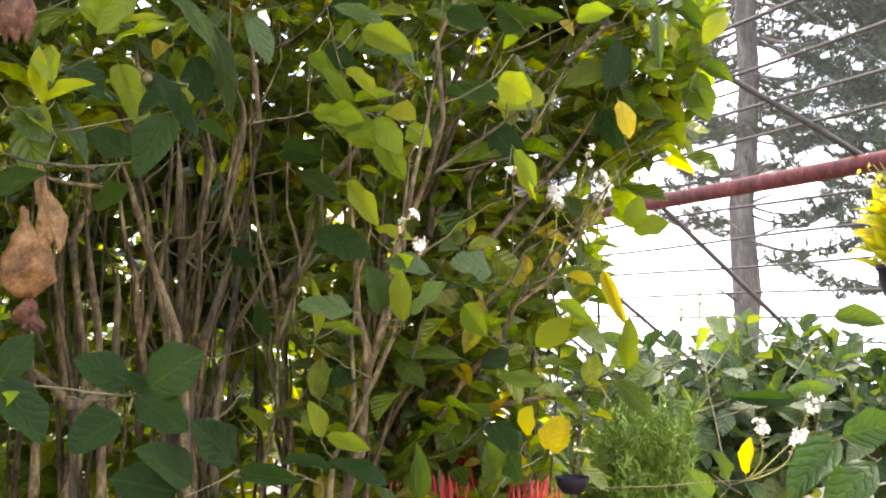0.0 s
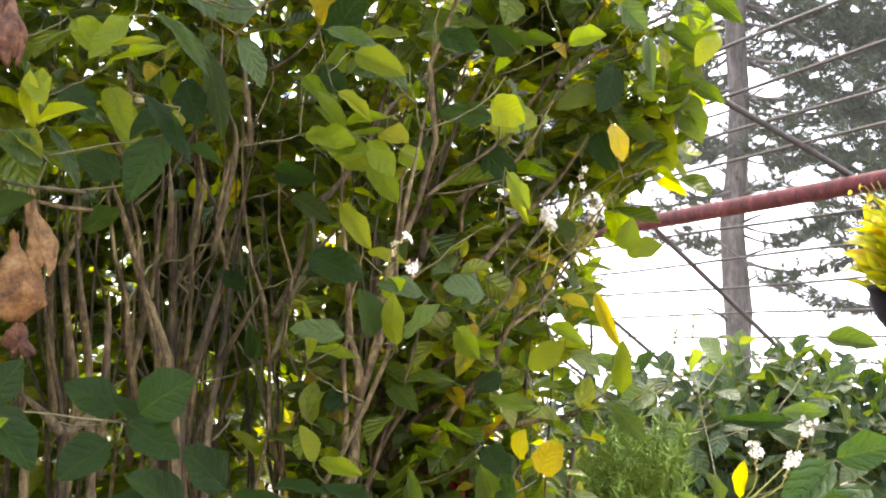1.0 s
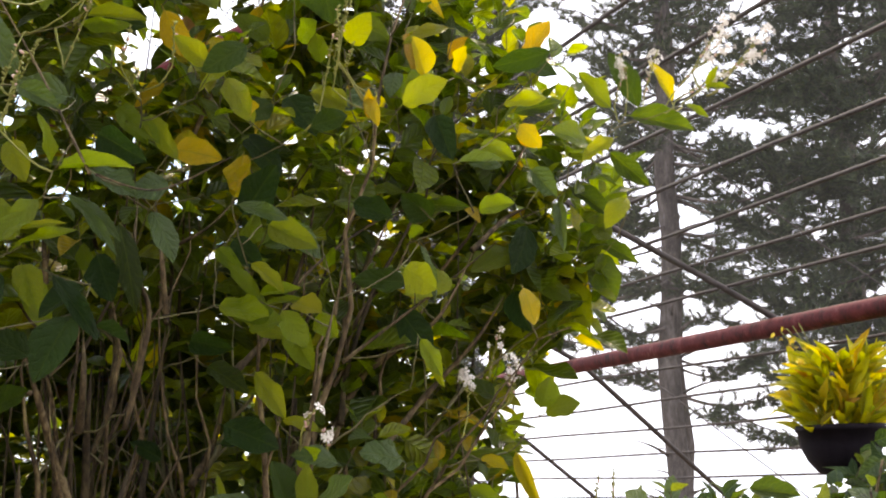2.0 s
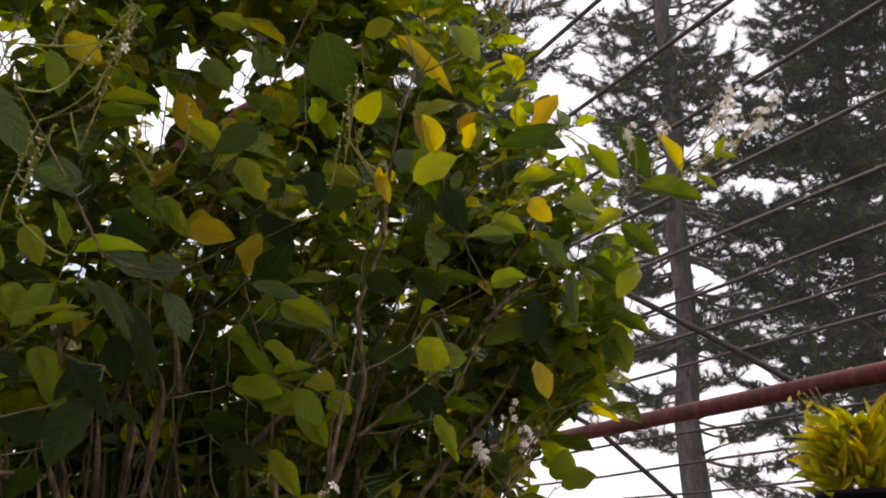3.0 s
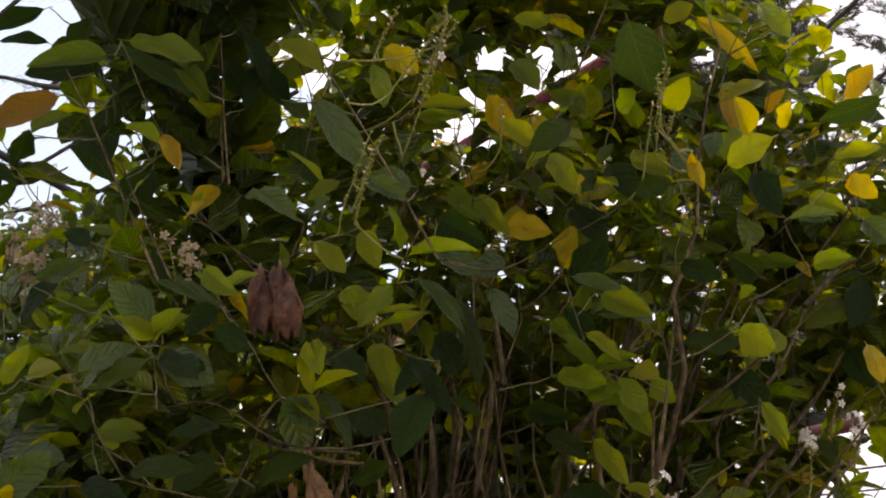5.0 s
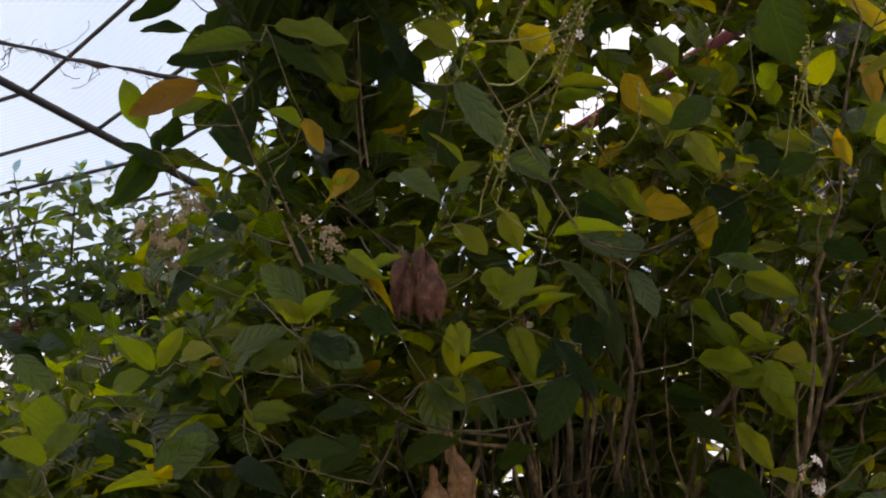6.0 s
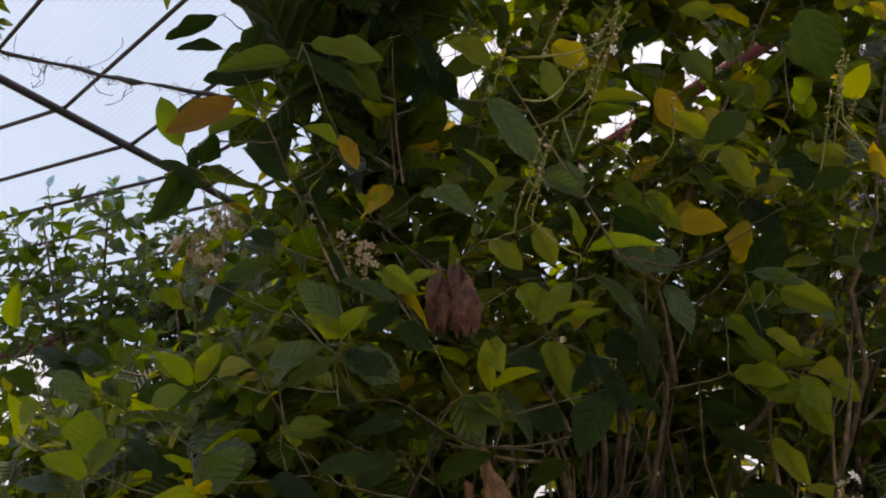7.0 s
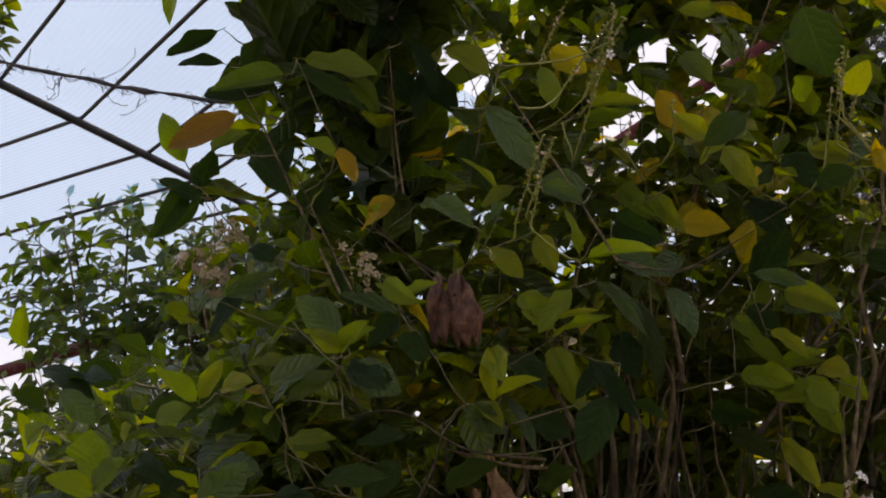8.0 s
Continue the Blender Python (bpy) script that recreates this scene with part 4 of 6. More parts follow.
lone_leaf((-0.612, 1.154, 1.674), (-0.652, 1.123, 1.647), 0.018, DARK)
lone_leaf((-0.586, 1.156, 1.679), (-0.529, 1.130, 1.642), 0.036, DARK)
lone_leaf((-0.914, 1.364, 1.974), (-0.957, 1.316, 1.916), 0.029, DARK)
lone_leaf((-0.821, 1.306, 2.076), (-0.914, 1.271, 2.031), 0.041, RUST)
lone_leaf((-0.918, 1.328, 2.026), (-0.937, 1.288, 2.089), 0.038, LIME)
lone_leaf((-0.877, 1.332, 2.039), (-0.803, 1.300, 2.047), 0.028, LIME)
lone_leaf((-0.758, 1.304, 2.112), (-0.861, 1.285, 2.102), 0.038, DARK)
lone_leaf((-0.764, 1.310, 2.144), (-0.623, 1.277, 2.086), 0.031, DARK)
lone_leaf((-0.675, 1.353, 2.133), (-0.614, 1.328, 2.067), 0.036, GREEN)
lone_leaf((-0.969, 1.206, 1.564), (-0.936, 1.170, 1.628), 0.048, PALE)
lone_leaf((-0.965, 1.203, 1.550), (-0.979, 1.165, 1.578), 0.032, LIME)
lone_leaf((-0.970, 1.210, 1.550), (-0.914, 1.173, 1.579), 0.032, LIME)
lone_leaf((-1.065, 1.209, 1.605), (-1.037, 1.168, 1.646), 0.027, LIME)
lone_leaf((-0.783, 1.166, 1.537), (-0.705, 1.124, 1.569), 0.040, GREEN)
lone_leaf((-0.783, 1.160, 1.550), (-0.790, 1.121, 1.570), 0.015, LIME)
lone_leaf((-0.779, 1.167, 1.520), (-0.771, 1.127, 1.539), 0.024, YELLOW)
lone_leaf((-0.951, 1.365, 1.643), (-0.932, 1.316, 1.682), 0.027, LIME)
lone_leaf((-0.907, 1.359, 1.686), (-0.943, 1.330, 1.726), 0.032, LIME)
lone_leaf((-0.710, 1.305, 1.592), (-0.721, 1.271, 1.611), 0.024, LIME)
lone_leaf((-1.017, 1.264, 1.677), (-1.025, 1.216, 1.680), 0.033, PALE)
lone_leaf((-1.056, 1.167, 1.743), (-1.028, 1.130, 1.789), 0.027, LIME)
lone_leaf((-0.882, 1.354, 2.237), (-0.955, 1.330, 2.198), 0.029, DARK)
lone_leaf((-0.871, 1.354, 2.182), (-0.930, 1.321, 2.195), 0.025, DARK)
lone_leaf((-0.809, 1.367, 2.221), (-0.818, 1.317, 2.139), 0.036, DARK)
lone_leaf((-0.851, 1.405, 2.052), (-0.776, 1.368, 1.988), 0.044, DARK)
lone_leaf((-0.908, 1.356, 2.034), (-0.893, 1.327, 1.971), 0.021, DARK)
lone_leaf((-0.893, 1.415, 2.015), (-0.940, 1.383, 1.980), 0.033, DARK)
lone_leaf((-0.753, 1.352, 2.082), (-0.703, 1.318, 2.106), 0.036, DARK)
lone_leaf((-0.599, 1.406, 2.188), (-0.539, 1.378, 2.106), 0.044, DARK)
lone_leaf((-0.585, 1.412, 2.091), (-0.605, 1.371, 2.130), 0.037, DARK)
lone_leaf((-0.508, 1.250, 1.895), (-0.451, 1.228, 1.851), 0.030, PALE)
lone_leaf((-0.445, 1.259, 1.858), (-0.404, 1.225, 1.870), 0.023, PALE)
lone_leaf((-0.801, 1.304, 1.818), (-0.850, 1.273, 1.769), 0.031, DARK)
lone_leaf((-0.700, 1.219, 1.756), (-0.733, 1.177, 1.750), 0.022, GREEN)
lone_leaf((-0.958, 1.411, 1.819), (-0.979, 1.383, 1.828), 0.030, GREEN)
lone_leaf((-0.563, 1.255, 1.753), (-0.588, 1.222, 1.713), 0.030, DARK)
lone_leaf((-0.519, 1.252, 1.700), (-0.550, 1.217, 1.717), 0.040, DARK)
lone_leaf((-0.650, 1.318, 1.786), (-0.668, 1.283, 1.833), 0.024, DARK)
lone_leaf((-0.450, 1.369, 1.706), (-0.397, 1.328, 1.668), 0.043, DARK)
lone_leaf((-0.354, 1.315, 1.777), (-0.381, 1.270, 1.728), 0.027, LIME)
lone_leaf((-0.308, 1.406, 1.884), (-0.246, 1.371, 1.839), 0.044, DARK)
lone_leaf((-0.241, 1.513, 1.849), (-0.283, 1.469, 1.819), 0.036, PALE)
lone_leaf((-0.135, 1.505, 2.040), (-0.181, 1.470, 2.001), 0.040, DARK)
lone_leaf((-0.191, 1.519, 2.019), (-0.224, 1.472, 2.040), 0.032, LIME)
lone_leaf((-0.053, 1.611, 1.955), (-0.006, 1.583, 1.967), 0.038, DARK)
lone_leaf((-0.185, 1.610, 1.774), (-0.147, 1.578, 1.734), 0.025, LIME)
lone_leaf((-0.183, 1.614, 1.694), (-0.107, 1.571, 1.668), 0.042, LIME)
lone_leaf((0.029, 1.611, 2.006), (0.044, 1.581, 1.961), 0.021, YELLOW)
lone_leaf((-0.610, 1.363, 1.943), (-0.628, 1.322, 1.901), 0.029, YELLOW)
lone_leaf((-0.628, 1.304, 1.881), (-0.598, 1.267, 1.898), 0.019, YELLOW)
lone_leaf((-1.003, 1.313, 1.716), (-1.056, 1.283, 1.730), 0.041, DARK)
lone_leaf((-0.963, 1.319, 1.746), (-0.995, 1.282, 1.766), 0.034, GREEN)
lone_leaf((-1.092, 1.257, 1.729), (-1.001, 1.221, 1.703), 0.033, DARK)
lone_leaf((-0.936, 1.262, 1.600), (-0.869, 1.224, 1.560), 0.030, DARK)
lone_leaf((-1.077, 1.213, 1.544), (-0.983, 1.176, 1.554), 0.038, DARK)
lone_leaf((-0.805, 1.306, 1.658), (-0.840, 1.281, 1.628), 0.034, DARK)
lone_leaf((-0.752, 1.301, 1.611), (-0.770, 1.271, 1.660), 0.034, DARK)
lone_leaf((-0.681, 1.415, 2.156), (-0.636, 1.374, 2.097), 0.026, GREEN)
lone_leaf((-0.599, 1.465, 2.161), (-0.532, 1.428, 2.088), 0.046, DARK)
lone_leaf((-0.429, 1.605, 2.143), (-0.449, 1.577, 2.177), 0.025, LIME)
lone_leaf((-0.316, 1.617, 1.967), (-0.267, 1.584, 1.928), 0.034, LIME)
lone_leaf((-0.047, 1.810, 2.129), (-0.053, 1.780, 2.170), 0.033, LIME)
lone_leaf((0.006, 1.815, 2.210), (0.052, 1.778, 2.166), 0.043, GREEN)
lone_leaf((0.216, 1.807, 1.985), (0.265, 1.777, 1.954), 0.033, LIME)
lone_leaf((-0.159, 1.711, 1.974), (-0.104, 1.670, 1.913), 0.045, DARK)
lone_leaf((-0.092, 1.707, 2.034), (-0.049, 1.668, 1.963), 0.045, DARK)
lone_leaf((-0.540, 1.202, 1.747), (-0.607, 1.180, 1.770), 0.018, PALE)
lone_leaf((-0.559, 1.252, 1.769), (-0.573, 1.233, 1.797), 0.018, LIME)
lone_leaf((-0.561, 1.266, 1.772), (-0.507, 1.220, 1.787), 0.020, LIME)
lone_leaf((-0.488, 1.304, 1.641), (-0.444, 1.281, 1.609), 0.031, PALE)
lone_leaf((-0.428, 1.508, 1.736), (-0.393, 1.470, 1.666), 0.036, LIME)
lone_leaf((-0.246, 1.736, 2.114), (-0.271, 1.690, 2.143), 0.041, YELLOW)
lone_leaf((-0.237, 1.732, 2.092), (-0.210, 1.702, 2.133), 0.035, YELLOW)
lone_leaf((-0.256, 1.758, 2.137), (-0.256, 1.731, 2.178), 0.030, RUST)
lone_leaf((-0.286, 1.711, 2.059), (-0.317, 1.674, 2.019), 0.022, YELLOW)
lone_leaf((-0.241, 1.684, 1.927), (-0.239, 1.660, 1.967), 0.049, YELLOW)
lone_leaf((-0.159, 1.676, 1.931), (-0.163, 1.644, 1.864), 0.042, YELLOW)
lone_leaf((-0.121, 1.716, 2.028), (-0.136, 1.667, 1.986), 0.020, YELLOW)
lone_leaf((-0.346, 1.679, 2.010), (-0.298, 1.637, 1.949), 0.035, LIME)
lone_leaf((-0.176, 1.711, 2.295), (-0.223, 1.673, 2.289), 0.029, LIME)
lone_leaf((-0.129, 1.763, 2.154), (-0.180, 1.715, 2.171), 0.037, GREEN)
lone_leaf((0.076, 1.864, 2.092), (0.129, 1.829, 2.102), 0.049, LIME)
lone_leaf((-0.509, 1.517, 2.187), (-0.557, 1.475, 2.149), 0.033, LIME)
lone_leaf((-0.665, 1.512, 2.137), (-0.603, 1.470, 2.153), 0.036, GREEN)
lone_leaf((-0.746, 1.500, 2.165), (-0.696, 1.470, 2.176), 0.032, LIME)
lone_leaf((-0.765, 1.463, 2.296), (-0.770, 1.425, 2.190), 0.065, DARK)
lone_leaf((-0.722, 1.510, 2.257), (-0.736, 1.476, 2.158), 0.055, DARK)
lone_leaf((-0.806, 1.424, 2.102), (-0.817, 1.394, 2.013), 0.060, DARK)
lone_leaf((-0.751, 1.451, 2.010), (-0.779, 1.425, 1.931), 0.054, DARK)
lone_leaf((-0.548, 1.513, 2.074), (-0.512, 1.476, 1.983), 0.048, DARK)
lone_leaf((-0.646, 1.461, 2.256), (-0.674, 1.416, 2.203), 0.042, DARK)
lone_leaf((-1.062, 1.268, 1.713), (-0.957, 1.232, 1.693), 0.030, DARK)
lone_leaf((-0.901, 1.216, 1.649), (-0.773, 1.173, 1.650), 0.038, DARK)
lone_leaf((-0.914, 1.201, 1.615), (-0.805, 1.178, 1.622), 0.015, GREEN)
lone_leaf((-0.772, 1.255, 1.707), (-0.706, 1.233, 1.714), 0.018, GREEN)
lone_leaf((-1.052, 1.211, 1.667), (-1.063, 1.166, 1.684), 0.038, DARK)
lone_leaf((-0.820, 1.206, 1.578), (-0.841, 1.168, 1.542), 0.029, DARK)
lone_leaf((-0.649, 1.214, 1.551), (-0.572, 1.182, 1.567), 0.032, DARK)
lone_leaf((-0.709, 1.217, 1.541), (-0.630, 1.173, 1.515), 0.032, DARK)
lone_leaf((-0.628, 1.269, 1.595), (-0.558, 1.221, 1.615), 0.033, DARK)
lone_leaf((-0.484, 1.315, 1.643), (-0.439, 1.278, 1.613), 0.029, GREEN)
lone_leaf((-0.458, 1.316, 1.713), (-0.430, 1.266, 1.659), 0.031, LIME)
lone_leaf((-0.587, 1.317, 1.577), (-0.616, 1.276, 1.541), 0.038, DARK)
lone_leaf((-0.543, 1.365, 1.543), (-0.471, 1.325, 1.574), 0.036, DARK)
lone_leaf((-0.397, 1.452, 1.609), (-0.445, 1.434, 1.639), 0.042, DARK)
lone_leaf((-0.332, 1.452, 1.696), (-0.383, 1.431, 1.658), 0.038, DARK)
lone_leaf((-0.445, 1.453, 1.544), (-0.385, 1.425, 1.563), 0.034, DARK)
lone_leaf((0.634, 1.914, 2.112), (0.631, 1.874, 2.137), 0.016, LIME)
lone_leaf((0.631, 1.908, 2.115), (0.658, 1.872, 2.107), 0.014, LIME)
lone_leaf((0.593, 1.906, 2.083), (0.618, 1.876, 2.057), 0.014, LIME)
lone_leaf((0.082, 1.765, 1.158), (0.068, 1.727, 1.217), 0.042, GREEN)
lone_leaf((0.099, 1.754, 1.201), (0.117, 1.717, 1.164), 0.042, DARK)
lone_leaf((0.129, 1.814, 1.221), (0.122, 1.778, 1.259), 0.038, GREEN)
lone_leaf((-0.038, 1.607, 1.156), (-0.032, 1.574, 1.225), 0.022, GREEN)
lone_leaf((0.161, 1.832, 1.197), (0.176, 1.801, 1.244), 0.040, YELLOW)
lone_leaf((-0.524, 1.370, 2.149), (-0.464, 1.376, 2.105), 0.047, LIME)
lone_leaf((-0.395, 1.459, 2.164), (-0.344, 1.459, 2.117), 0.042, YELLOW)
lone_leaf((-0.260, 1.562, 2.116), (-0.232, 1.559, 2.049), 0.041, YELLOW)
lone_leaf((-0.193, 1.583, 2.084), (-0.173, 1.571, 2.035), 0.026, YELLOW)
lone_leaf((0.145, 1.581, 2.224), (0.189, 1.566, 2.173), 0.041, LIME)
lone_leaf((0.115, 1.578, 2.023), (0.100, 1.533, 2.063), 0.039, YELLOW)
lone_leaf((0.161, 1.592, 2.032), (0.176, 1.549, 2.056), 0.026, YELLOW)
lone_leaf((0.082, 1.593, 1.983), (0.130, 1.549, 2.010), 0.049, LIME)
lone_leaf((0.037, 1.630, 1.973), (0.031, 1.590, 2.001), 0.019, YELLOW)
lone_leaf((0.262, 1.661, 1.971), (0.284, 1.637, 1.933), 0.032, YELLOW)
lone_leaf((0.166, 1.639, 1.907), (0.227, 1.602, 1.902), 0.022, PALE)
lone_leaf((0.082, 1.678, 1.754), (0.130, 1.650, 1.717), 0.050, LIME)
lone_leaf((-0.123, 1.584, 1.700), (-0.156, 1.546, 1.736), 0.021, LIME)
lone_leaf((-0.123, 1.584, 1.704), (-0.069, 1.555, 1.711), 0.019, LIME)
lone_leaf((-0.145, 1.511, 1.815), (-0.082, 1.488, 1.796), 0.023, PALE)
lone_leaf((-0.110, 1.568, 1.799), (-0.042, 1.547, 1.763), 0.040, GREEN)
lone_leaf((-0.324, 1.476, 1.856), (-0.272, 1.464, 1.814), 0.036, PALE)
lone_leaf((-0.337, 1.432, 1.808), (-0.283, 1.422, 1.761), 0.017, PALE)
lone_leaf((-0.433, 1.360, 1.785), (-0.385, 1.349, 1.749), 0.038, LIME)
lone_leaf((-0.513, 1.358, 1.644), (-0.463, 1.347, 1.618), 0.034, PALE)
lone_leaf((-0.669, 1.121, 1.660), (-0.602, 1.117, 1.687), 0.029, PALE)
lone_leaf((-0.642, 1.115, 1.641), (-0.578, 1.110, 1.665), 0.027, GREEN)
lone_leaf((-0.589, 1.159, 1.678), (-0.527, 1.157, 1.656), 0.045, PALE)
lone_leaf((-0.672, 1.184, 1.600), (-0.617, 1.178, 1.604), 0.022, LIME)
lone_leaf((-0.751, 1.142, 1.572), (-0.697, 1.139, 1.574), 0.038, PALE)
lone_leaf((-0.741, 1.137, 1.662), (-0.697, 1.127, 1.668), 0.030, LIME)
lone_leaf((0.103, 1.641, 1.643), (0.131, 1.614, 1.584), 0.025, LIME)
lone_leaf((-0.044, 1.544, 2.202), (-0.020, 1.553, 2.103), 0.072, DARK)
lone_leaf((-0.073, 1.607, 2.180), (-0.028, 1.595, 2.133), 0.042, GREEN)
lone_leaf((0.232, 1.608, 1.986), (0.282, 1.567, 1.990), 0.029, LIME)
lone_leaf((-0.633, 1.084, 2.022), (-0.694, 1.024, 1.994), 0.030, GREEN)
lone_leaf((-0.616, 1.105, 2.047), (-0.529, 1.125, 2.017), 0.035, GREEN)
lone_leaf((-0.209, 1.560, 1.993), (-0.171, 1.520, 2.028), 0.037, LIME)
lone_leaf((-0.137, 1.576, 1.963), (-0.126, 1.544, 1.970), 0.020, YELLOW)
lone_leaf((-0.281, 1.529, 1.990), (-0.261, 1.499, 1.994), 0.018, YELLOW)
lone_leaf((0.002, 1.622, 2.091), (0.036, 1.580, 2.117), 0.040, LIME)
lone_leaf((-0.069, 1.602, 2.086), (-0.039, 1.565, 2.101), 0.038, LIME)
lone_leaf((0.295, 1.546, 2.045), (0.219, 1.537, 2.016), 0.034, DARK)
lone_leaf((0.199, 1.701, 1.849), (0.244, 1.663, 1.854), 0.035, LIME)
lone_leaf((0.264, 1.714, 1.727), (0.279, 1.688, 1.675), 0.032, YELLOW)
lone_leaf((-0.076, 1.618, 1.696), (-0.039, 1.590, 1.680), 0.041, GREEN)
lone_leaf((-0.141, 1.618, 1.663), (-0.091, 1.591, 1.665), 0.046, LIME)
lone_leaf((-0.094, 1.599, 1.682), (-0.061, 1.575, 1.638), 0.037, LIME)
lone_leaf((-0.402, 1.350, 1.860), (-0.378, 1.338, 1.810), 0.032, LIME)
lone_leaf((-0.463, 1.336, 1.846), (-0.418, 1.326, 1.810), 0.034, LIME)
lone_leaf((-0.566, 1.223, 1.792), (-0.523, 1.216, 1.758), 0.029, LIME)
lone_leaf((-0.511, 1.359, 2.055), (-0.476, 1.351, 2.020), 0.031, GREEN)
lone_leaf((-0.395, 1.393, 2.111), (-0.371, 1.389, 2.056), 0.035, LIME)
lone_leaf((-0.218, 1.522, 2.148), (-0.177, 1.512, 2.104), 0.042, GREEN)
lone_leaf((-0.353, 1.469, 2.059), (-0.289, 1.454, 2.047), 0.021, LIME)
lone_leaf((-0.348, 1.485, 2.077), (-0.265, 1.472, 2.068), 0.025, GREEN)
lone_leaf((-0.825, 1.017, 1.556), (-0.809, 0.986, 1.609), 0.056, LIME)
lone_leaf((-0.816, 1.000, 1.541), (-0.827, 0.954, 1.562), 0.030, LIME)
lone_leaf((-0.815, 1.001, 1.543), (-0.778, 0.987, 1.576), 0.031, LIME)
lone_leaf((-0.744, 1.094, 1.530), (-0.684, 1.090, 1.562), 0.043, PALE)
lone_leaf((-0.721, 1.085, 1.517), (-0.764, 1.024, 1.512), 0.020, LIME)
lone_leaf((-0.731, 1.078, 1.522), (-0.704, 1.058, 1.537), 0.019, YELLOW)
lone_leaf((-0.793, 1.079, 1.623), (-0.753, 1.066, 1.636), 0.028, LIME)
lone_leaf((-0.763, 1.117, 1.648), (-0.780, 1.066, 1.680), 0.025, LIME)
lone_leaf((-0.760, 1.119, 1.650), (-0.725, 1.097, 1.686), 0.023, LIME)
lone_leaf((-0.913, 1.010, 1.598), (-0.882, 0.994, 1.618), 0.029, LIME)
lone_leaf((-0.744, 1.148, 1.777), (-0.677, 1.143, 1.798), 0.025, PALE)
lone_leaf((-0.913, 1.064, 1.665), (-0.869, 1.064, 1.631), 0.030, PALE)
lone_leaf((-0.686, 1.210, 1.594), (-0.634, 1.200, 1.596), 0.023, LIME)
lone_leaf((-0.717, 1.168, 1.842), (-0.686, 1.155, 1.822), 0.031, DARK)
lone_leaf((-0.795, 1.135, 1.917), (-0.820, 1.106, 1.850), 0.031, DARK)
lone_leaf((-0.775, 1.143, 1.926), (-0.744, 1.113, 1.954), 0.028, DARK)
lone_leaf((-0.822, 1.115, 1.926), (-0.763, 1.121, 1.904), 0.024, DARK)
lone_leaf((-0.134, 1.578, 1.746), (-0.087, 1.554, 1.708), 0.024, LIME)
lone_leaf((-0.171, 1.615, 1.690), (-0.106, 1.589, 1.675), 0.036, LIME)
lone_leaf((-0.103, 1.620, 1.671), (-0.061, 1.594, 1.631), 0.036, LIME)

# stems and boughs that show between the leaves
bough(0.0057, (-0.356, 1.921, 1.360), (-0.342, 1.972, 1.541), (-0.318, 1.957, 1.717))
bough(0.0043, (-0.312, 1.921, 1.711), (-0.338, 1.972, 1.805), (-0.340, 1.957, 1.930))
bough(0.0043, (-0.312, 1.921, 1.711), (-0.314, 1.972, 1.795), (-0.309, 1.957, 1.890))
bough(0.0073, (-0.499, 1.749, 1.663), (-0.468, 1.725, 1.594), (-0.447, 1.777, 1.483), (-0.397, 1.748, 1.354), (-0.379, 1.725, 1.137))
bough(0.0081, (-0.410, 1.826, 1.630), (-0.419, 1.847, 1.532), (-0.427, 1.877, 1.405), (-0.428, 1.825, 1.121))
bough(0.0077, (-0.320, 1.749, 1.507), (-0.345, 1.725, 1.405), (-0.384, 1.777, 1.310), (-0.384, 1.748, 1.133))
bough(0.0062, (-0.250, 1.786, 1.509), (-0.300, 1.784, 1.423), (-0.339, 1.830, 1.362), (-0.350, 1.785, 1.232), (-0.349, 1.785, 1.128))
bough(0.0063, (-0.473, 1.826, 1.486), (-0.483, 1.847, 1.369), (-0.490, 1.877, 1.205))
bough(0.0067, (-0.534, 1.712, 1.581), (-0.511, 1.670, 1.478), (-0.510, 1.718, 1.355), (-0.500, 1.711, 1.139))
bough(0.0067, (-0.606, 1.712, 1.405), (-0.593, 1.670, 1.340), (-0.602, 1.718, 1.238), (-0.600, 1.711, 1.139))
bough(0.0086, (-0.591, 1.629, 1.341), (-0.526, 1.579, 1.305), (-0.506, 1.593, 1.281), (-0.479, 1.629, 1.302))
bough(0.0077, (-0.492, 1.749, 1.482), (-0.487, 1.725, 1.371), (-0.512, 1.777, 1.199))
bough(0.0074, (-0.619, 1.870, 1.552), (-0.634, 1.910, 1.443), (-0.625, 1.919, 1.275))
bough(0.0098, (-0.090, 1.977, 1.185), (-0.095, 2.028, 1.268), (-0.096, 1.994, 1.328), (-0.120, 1.978, 1.406))
bough(0.0069, (-0.081, 1.977, 1.204), (-0.024, 2.028, 1.278), (0.064, 1.994, 1.309))
bough(0.0062, (-0.037, 1.921, 1.509), (0.006, 1.972, 1.609), (0.073, 1.957, 1.666), (0.148, 1.921, 1.718), (0.216, 1.972, 1.844))
bough(0.0057, (0.043, 1.921, 1.490), (0.117, 1.972, 1.580), (0.208, 1.957, 1.675), (0.257, 1.921, 1.747))
bough(0.0057, (-0.023, 1.921, 1.537), (-0.016, 1.972, 1.628), (-0.014, 1.957, 1.695))
bough(0.0062, (-0.060, 1.921, 1.490), (-0.023, 1.972, 1.560), (0.015, 1.957, 1.636))
bough(0.0056, (-0.197, 1.870, 1.617), (-0.126, 1.910, 1.707), (-0.080, 1.919, 1.833), (-0.059, 1.870, 1.925))
bough(0.0048, (0.205, 1.921, 1.828), (0.270, 1.972, 1.894), (0.307, 1.957, 1.910))
bough(0.0060, (-0.629, 1.749, 1.882), (-0.559, 1.725, 1.789), (-0.504, 1.777, 1.721), (-0.451, 1.748, 1.629))
bough(0.0051, (-0.472, 1.749, 1.864), (-0.460, 1.725, 1.771), (-0.469, 1.777, 1.721))
